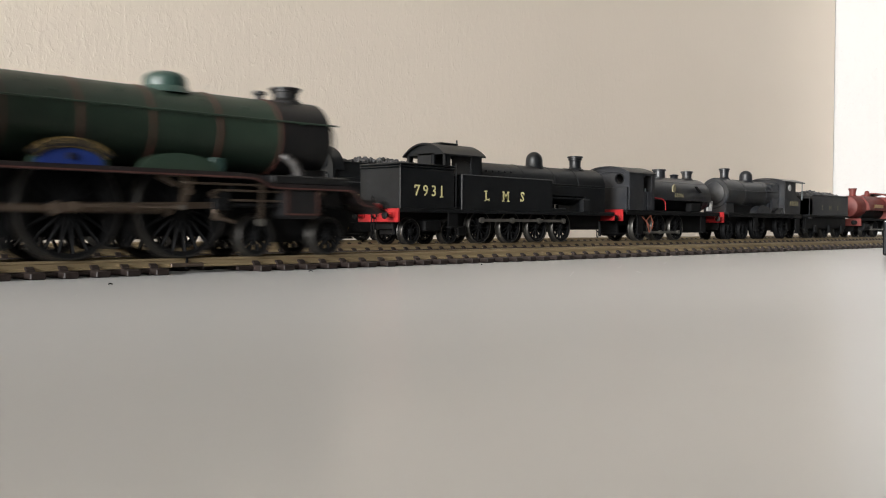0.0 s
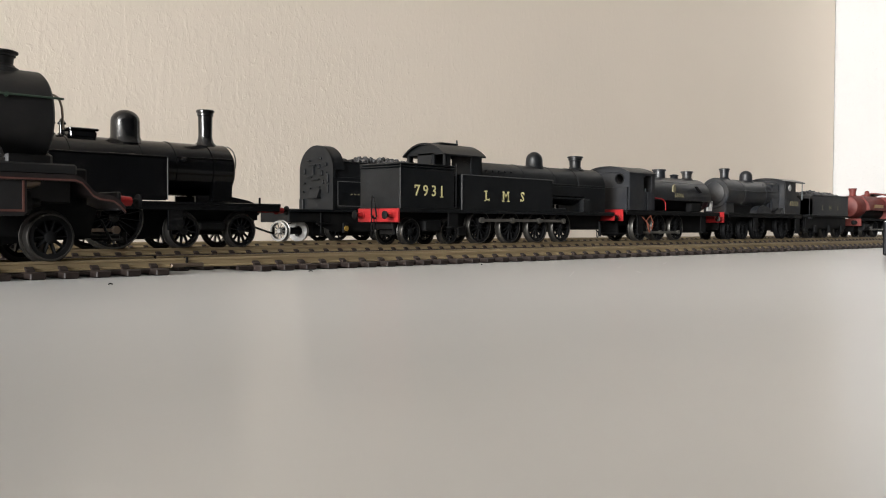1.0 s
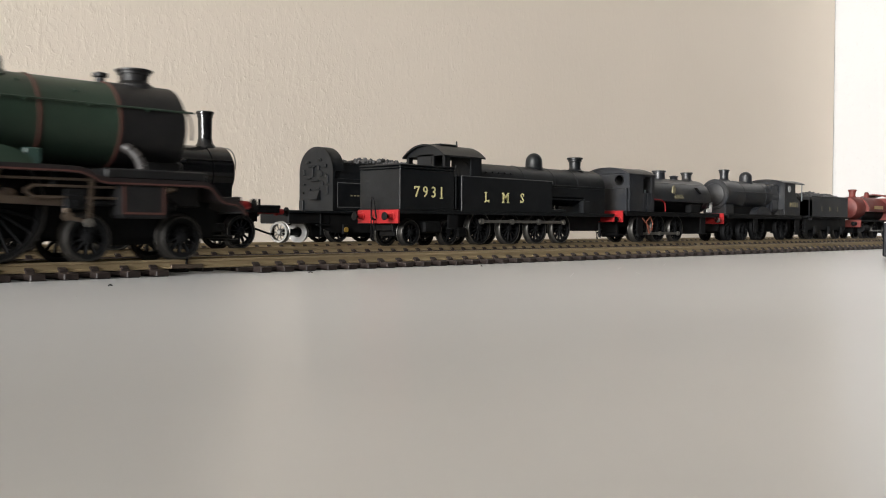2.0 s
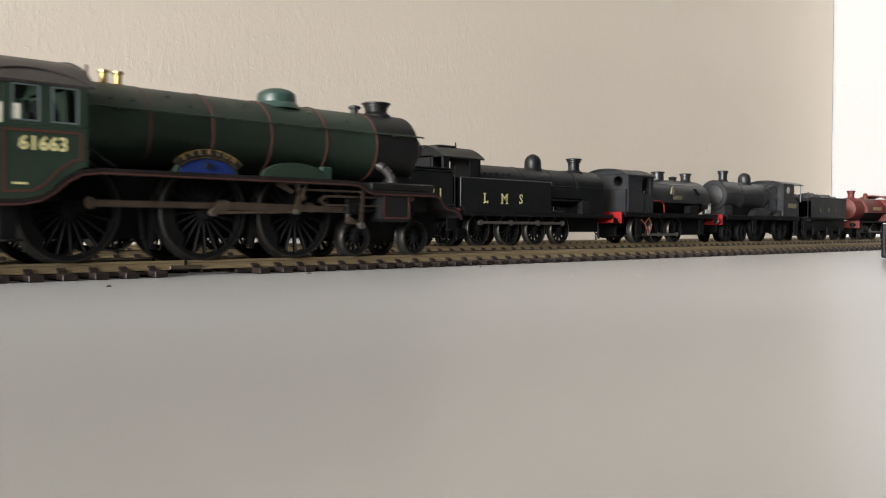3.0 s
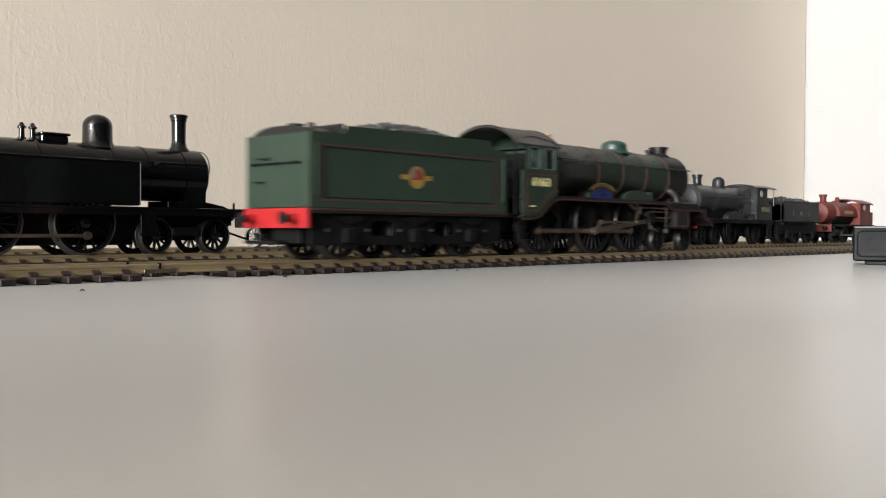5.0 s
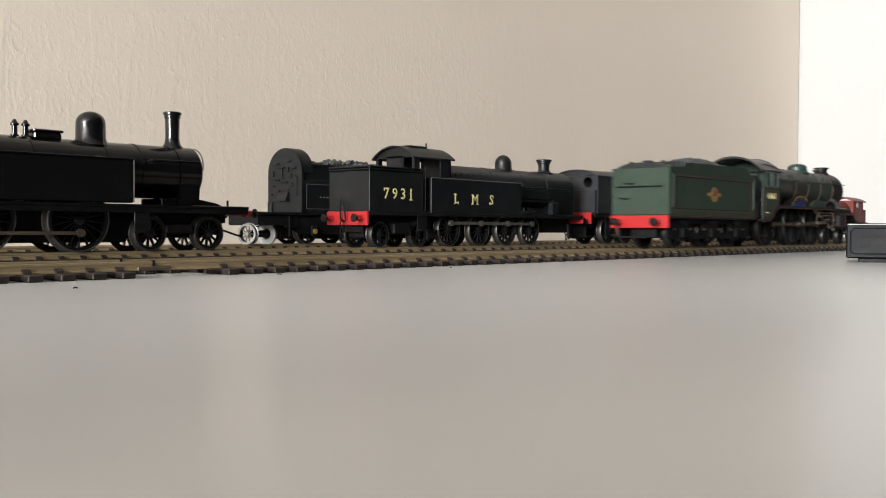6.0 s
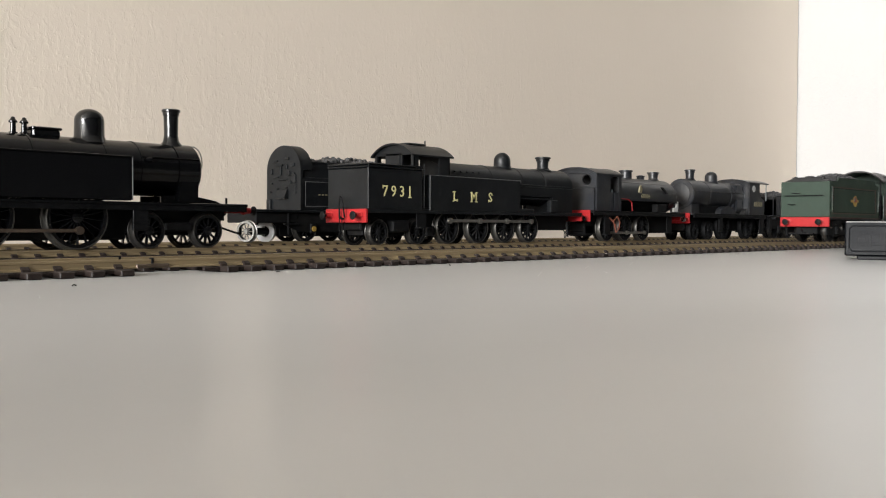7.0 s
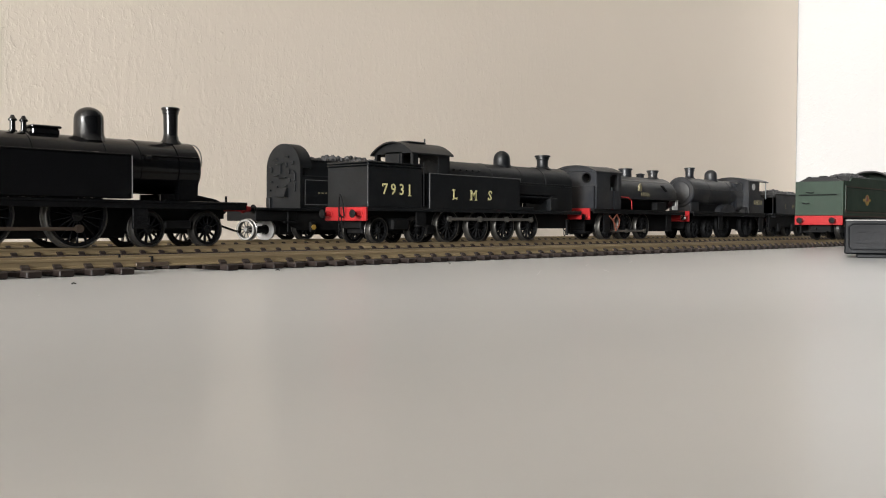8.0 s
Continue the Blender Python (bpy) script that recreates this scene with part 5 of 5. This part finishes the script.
    for side in (-1, 1):
        part("side_frame", Shape().prism([(752, 8), (839, 8), (839, 17.6), (752, 17.6)], *sorted((side * 12.4, side * 13.2))), UNDER, t)
        for x in (773, 802, 829):
            part("axlebox", Shape().box(x - 2.4, x + 2.4, *sorted((side * 13.2, side * 15)), 4.4, 11, .4), UNDER, t)
            wheel(t, x, 8.0, side, 10, UNDER, STEEL)
        part("footstep", Shape().box(752, 757, *sorted((side * 12, side * 15)), 5, 6, .1).box(752, 757, *sorted((side * 14, side * 14.8)), 6, 17, .1), UNDER, t)
    part("drawbar", Shape().box(738, 752, -3, 3, 8, 10, .2), UNDER, t)


def red_saddle_loco():
    e = thing("saddle_tank_locomotive", 0, Y2, RAILTOP, "faded red small saddle tank locomotive with tall chimney", "model locomotive", "model locomotives")
    part("smokebox", Shape().lathe([(874, .1), (874.6, 5), (876, 9.6), (878, 10.4), (896, 10.4)], "x", (0, 0, 28), 30), MAROON, e)
    chimney(e, 889.5, 38.0, 45.4, 2.8, 3.9, MAROON, lip=1.1)
    sec = [(13.4 * math.sin(a), 25.5 + 13.4 * math.cos(a)) for a in [(-1.6 + 3.2 * k / 18) for k in range(19)]]
    part("saddle_tank", Shape().prism(sec, 896, 944, "yz"), MAROON, e, "faded red saddle tank")
    part("dome", Shape().lathe([(38.6, 3.0), (41, 2.2), (43, 2.0), (44, 1.2)], "z", (925, 0, 0), 16), MAROON, e)
    cab = part("cab", Shape().box(944, 972, -15.4, 15.4, 17, 38.4, .4), MAROON, e, "faded red cab")
    part("cab_roof", Shape().arch(941, 977, 16.4, 38, 42.6, 1.0), MAROON, cab)
    part("bunker", Shape().box(972, 982, -14.6, 14.6, 17, 30, .4), MAROON, e)
    for side in (-1, 1):
        part("cab_window", Shape().lathe([(side * 15.3, 2.8), (side * 15.7, 2.8), (side * 15.72, .1)], "y", (955, 0, 34), 18), WHITE, cab, "pale round opening")
        part("nameplate", Shape().box(908, 930, *sorted((side * 13.3, side * 13.7)), 27.5, 30.5, .1), BRASS, e, "dull brass plate")
        for x in (892, 919, 952):
            wheel(e, x, 7.6, side, 10, UNDER, STEEL)
        part("cylinder", Shape().lathe([(877, 3.4), (890, 3.4)], "x", (0, side * 13, 9.5), 16), UNDER, e)
        part("coupling_rod", Shape().box(892, 952, side * 11.6 - .4, side * 11.6 + .4, 6.6, 8, .1), RODS_GREY, e)
        part("footstep", Shape().box(966, 972, *sorted((side * 12.4, side * 15)), 4, 16, .2), UNDER, e)
    part("boiler", Shape().lathe([(894, 8.8), (946, 8.8)], "x", (0, 0, 24.5), 24), UNDER, e)
    part("running_plate", Shape().box(870, 985, -15.8, 15.8, 15.4, 17.2, .2), UNDER, e)
    part("chassis", Shape().box(876, 980, -6.4, 6.4, 5, 15.4, .4), UNDER, e)
    part("buffer_beam", Shape().box(868.8, 870.2, -15.8, 15.8, 10.4, 17.2, .2), MAROON, e)
    buffers(e, 868.8, -1, 13.6, UNDER, UNDER)


def lone_tender():
    t = thing("tender", 0, Y3, RAILTOP, "black lined tender with moulded cab backhead and coal", "model tender", "model locomotives")
    half = 15.6
    out = [(-half, 18)] + [(-half * math.cos(a), 41.0 + 14.4 * math.sin(a)) for a in [k * math.pi / 18 for k in range(19)]] + [(half, 18)]
    pl = part("backhead_plate", Shape().prism(out, 338.4, 340.2, "yz"), BLACK, t, "black arched plate with moulded fittings")
    rim = [(-half * math.cos(a), 41.0 + 14.4 * math.sin(a)) for a in [k * math.pi / 18 for k in range(19)]]
    part("hood", Shape().prism(rim + [(y * .94, 41.0 + (z - 41.0) * .94) for y, z in reversed(rim)], 338.6, 347.0, "yz"), BLACK, t)
    s = Shape()
    rnd = random.Random(11)
    for y, z, w, h in ((-11, 40.5, 2.2, 3.4), (-10.5, 33.5, 1.6, 1.0), (-3, 44, 6, 1), (-2, 41, .8, 6), (3, 43, 2, 2.6), (9, 44, 2.6, 2), (5.4, 39.2, 1.8, 3), (9.5, 38.6, 2.2, 1.8), (-6, 37, 4, .8),
                       (0, 35.5, 6.6, .9), (6.4, 34, 1.8, 2.4), (10.8, 36, 1.8, 5), (10.8, 30, 1.8, 5), (-7, 46.5, 4, 1), (4, 47.6, 3, 1.4), (2.8, 31, 2.6, 1), (-11.5, 28.5, 1, 1), (-5, 30.4, 1.2, 1.2)):
        s.box(337.6 - rnd.uniform(0, .4), 338.5, -y - w / 2, -y + w / 2, z - h / 2, z + h / 2, .2)
    part("moulded_fittings", s, BLACK, pl, "small moulded pipes and gauges")
    part("fire_door", Shape().prism([(338.5, 24.5), (338.5, 29.8), (337.2, 29.8), (335.4, 25.2), (335.6, 24.5)], -4.6, 4.4), BLACK, pl, "sloping fire door flap")
    part("side_post", Shape().box(337.0, 338.6, 11, 14.5, 18, 24.5, .3), BLACK, pl)
    bd = part("tank_body", Shape().box(340.2, 432, -15.2, 15.2, 18, 36.8, .4), BLACK, t, "black tender tank with thin grey lining")
    part("coal_space", Shape().prism([(-14.6, 36), (14.6, 36), (13.0, 45.6), (-13.0, 45.6)], 342, 426, "yz"), BLACK, bd)
    part("top_rail", Shape().tube([(345, -13.2, 45.8), (426, -13.2, 45.8)], .4), BLACK, bd)
    part("lining_panel", Shape().rect_line(342.2, 428, 20.0, 34.4, -15.2, .3), GREYLINE, bd, "thin pale grey lined rectangle")
    s = Shape()
    for k in range(7):
        s.box(352 + 2.6 * k, 353.4 + 2.6 * k, -15.35, -15.2, 26.6, 27.3, .02)
    part("lettering", s, DIMLETTER, bd)
    part("coal_load", Shape().lumps(352, 424, -12, 12, 44, 4.6, 3.0, random.Random(4)), COAL, t, "heaped black coal")
    part("footplate", Shape().box(308, 436, -15.4, 15.4, 16.4, 18, .3), BLACK, t)
    part("drag_box", Shape().box(309, 338, -13.6, 13.6, 10.5, 16.5, .4), UNDER, t)
    for side in (-1, 1):
        part("side_frame", Shape().prism([(330, 16.4), (432, 16.4), (432, 8), (420, 5.4), (340, 5.4), (330, 9)], *sorted((side * 12.4, side * 13.2))), UNDER, t)
        part("guard_rod", Shape().tube([(331, side * 14, 4.4), (331, side * 14, 16)], .5).box(328, 338, *sorted((side * 13, side * 14.4)), 9.4, 10.4, .1), UNDER, t)
        for x in (349, 382, 415):
            part("axlebox", Shape().box(x - 2.2, x + 2.2, *sorted((side * 13.2, side * 14.6)), 4.4, 10.4, .4), UNDER, t)
            part("axle_cap", Shape().cyl((x, side * 14.5, 7.2), (x, side * 15.2, 7.2), 1.5), YELLOW, t, "yellow painted axle end")
            wheel(t, x - 2, 8.0, side, 10, UNDER, STEEL)
    part("chassis", Shape().box(330, 430, -7, 7, 2.8, 16.4, .4), UNDER, t)


def loose_wheelset():
    w = thing("loose_wheelset", 315.5, 190.5, RAILTOP, "loose model wheelset with white wheels on black axle", "wheelset", rz=-70)
    for side in (-1, 1):
        r = 5.7
        s = Shape().lathe([(side * 8.6, 1.2), (side * 10.6, 1.1)], "y", (0, 0, r), 14)
        for k in range(10):
            a = k * math.tau / 10
            s.cyl((.8 * math.cos(a), side * 9.8, r + .8 * math.sin(a)), ((r - 1) * math.cos(a), side * 9.8, r + (r - 1) * math.sin(a)), .3, seg=6)
        q = 1.1 if side < 0 else 2.7
        wh = part("wheel", s, BRIGHT if side < 0 else UNDER, w)
        part("tyre", Shape().lathe([(side * 11, r - q), (side * 11, r), (side * 9, r + .05), (side * 8.8, r + .5), (side * 8.2, r + .5), (side * 8.2, r - q)], "y", (0, 0, r), 32, loop=True), BRIGHT if side < 0 else WHITE, wh)
    part("axle", Shape().cyl((0, -9, 5.7), (0, 9, 5.7), 2.0), UNDER, w, "thick black axle sleeve")


def black_box():
    b = thing("connector_box", 409.5, -96.1, 0, "charcoal plastic box with an embossed panel", "plastic box", rz=-71)
    part("shell", Shape().box(0, 52, 0, 30, 1.6, 16.5, .6), PLASTIC, b, "moulded charcoal plastic shell")
    part("foot", Shape().box(5, 46, .5, 28, 0, 1.7, .3), PLASTIC, b)
    part("lid_line", Shape().box(.5, 51.5, -.06, 29.6, 15.9, 16.15, .02), WHITE, b, "pale seam along the top")
    out = [(1.8, 4.8), (3.0, 3.6), (48, 3.6), (49, 4.6), (49, 13.2), (48, 14.4), (3.2, 14.4), (1.8, 13.2)]
    for i in range(len(out)):
        p, q = out[i], out[(i + 1) % len(out)]
        part("raised_border", Shape().tube([(p[0], 0, p[1]), (q[0], 0, q[1])], .3, 8), PLASTIC, b)
    for k in range(7):
        x = 7.0 + 5.4 * k
        part("raised_block", Shape().rect_line(x - 2.1, x + 2.1, 6.2, 12.0, 0, 1.0, -1, .7), PLASTIC, b, "plain raised block")


LOCO, RODWORK = express_locomotive()
TENDER = green_tender()
gloss_tank_loco()
numbered_tank_loco()
saddle_tank_loco()
four_four_zero()
red_saddle_loco()
lone_tender()
loose_wheelset()
black_box()

track(0, "model track with tan metal rails on dark sleepers, jointed", -180, 1300, 8.1, gaps=((127, 149),), joint=134)
track(Y2, "middle model track carrying standing black locomotives", -60, 1320, 8.1)
track(Y3, "rear model track beside the wall under a tender", 60, 1320, 8.1)

# ---- how the train runs ----
RUN = ((0.0, -0.0745), (0.1, -0.0915), (0.2, -0.1085), (0.3, -0.1247), (0.4, -0.1387), (0.5, -0.1503), (0.6, -0.1575), (0.7, -0.1600), (0.85, -0.1604),
       (1.1, -0.1602), (1.4, -0.1599), (1.5, -0.1592), (1.6, -0.1552), (1.7, -0.1486), (2.8, -0.0515), (2.9, -0.0442), (3.0, -0.0364), (3.5, 0.0),
       (4.0, 0.0340), (4.5, 0.0868), (5.8, 0.3400), (6.0, 0.3895), (6.5, 0.5062), (7.0, 0.5992), (7.5, 0.6300), (8.0, 0.6240))


def travel(t):
    """How far the train has gone at t seconds: a smooth curve through RUN."""
    k = max(i for i in range(len(RUN) - 1) if RUN[i][0] <= t + 1e-9)
    (t0, a), (t1, b) = RUN[k], RUN[k + 1]

    def slope(i):
        if i in (0, len(RUN) - 1):
            j = 0 if i == 0 else i - 1
            return (RUN[j + 1][1] - RUN[j][1]) / (RUN[j + 1][0] - RUN[j][0])
        h0, h1 = RUN[i][0] - RUN[i - 1][0], RUN[i + 1][0] - RUN[i][0]
        d0, d1 = (RUN[i][1] - RUN[i - 1][1]) / h0, (RUN[i + 1][1] - RUN[i][1]) / h1
        return (d0 * h1 + d1 * h0) / (h0 + h1)
    h = t1 - t0
    u = (t - t0) / h
    return (2 * u ** 3 - 3 * u ** 2 + 1) * a + (u ** 3 - 2 * u ** 2 + u) * h * slope(k) + (-2 * u ** 3 + 3 * u ** 2) * b + (u ** 3 - u ** 2) * h * slope(k + 1)


SKID = ((0.0, 0), (4.0, 0), (4.2, 26), (4.5, 50), (4.7, 12), (5.0, 0), (8.1, 0))


def turned(t, s):
    """The turn of the driving wheels in radians: rolling less what they skid."""
    k = max(i for i in range(len(SKID) - 1) if SKID[i][0] <= t + 1e-9)
    (t0, a), (t1, b) = SKID[k], SKID[k + 1]
    u = (t - t0) / (t1 - t0)
    return s / 0.01335 - radians(a + (b - a) * u * u * (3 - 2 * u))


def motions():
    times = [k / FPS for k in range(8 * FPS + 1)]
    gone = [travel(t) for t in times]
    for ob in (LOCO, TENDER):
        walk(ob, [(t, pose(s, 0, RAILTOP * 0.001)) for t, s in zip(times, gone)])
    for ob, x, r in ROLLING:
        walk(ob, [(t, pose(x * 0.001, 0, r * 0.001, 0, math.degrees(s / (r * 0.001)), 0)) for t, s in zip(times, gone)])
    r = 13.35
    for ob, x, _ in DRIVING:
        walk(ob, [(t, pose(x * 0.001, 0, r * 0.001, 0, math.degrees(turned(t, s)), 0)) for t, s in zip(times, gone)])
    for side in (-1, 1):
        ph = PHASE if side < 0 else PHASE + math.pi / 2
        rows = {k: [] for k in ("coupling", "connecting", "crosshead", "return", "eccentric")}
        for t, s in zip(times, gone):
            a = ph - turned(t, s)
            dx, dz = CRANK * math.cos(a), CRANK * math.sin(a)
            rows["coupling"].append((t, pose((DRIVERS[0] + dx) * .001, 0, (r + dz) * .001)))
            px, pz, cz = DRIVERS[1] + dx, r + dz, 14.6
            reach = math.sqrt(46.0 ** 2 - (cz - pz) ** 2)
            rows["connecting"].append((t, pose(px * .001, 0, pz * .001, 0, -math.degrees(math.atan2(cz - pz, reach)), 0)))
            rows["crosshead"].append((t, pose((px + reach) * .001, 0, cz * .001)))
            rows["return"].append((t, pose(px * .001, 0, pz * .001, 0, -math.degrees(a - PHASE), 0)))
            b = a - PHASE
            ex, ez = px + 3.2 * math.cos(b) - 3.6 * math.sin(b), pz + 3.2 * math.sin(b) + 3.6 * math.cos(b)
            lx, lz = 203.6, 13.7
            rows["eccentric"].append((t, pose(ex * .001, 0, ez * .001, 0, -math.degrees(math.atan2(lz - ez, lx - ex)), 0)))
        for k, v in rows.items():
            walk(RODWORK[k, side], v)


motions()
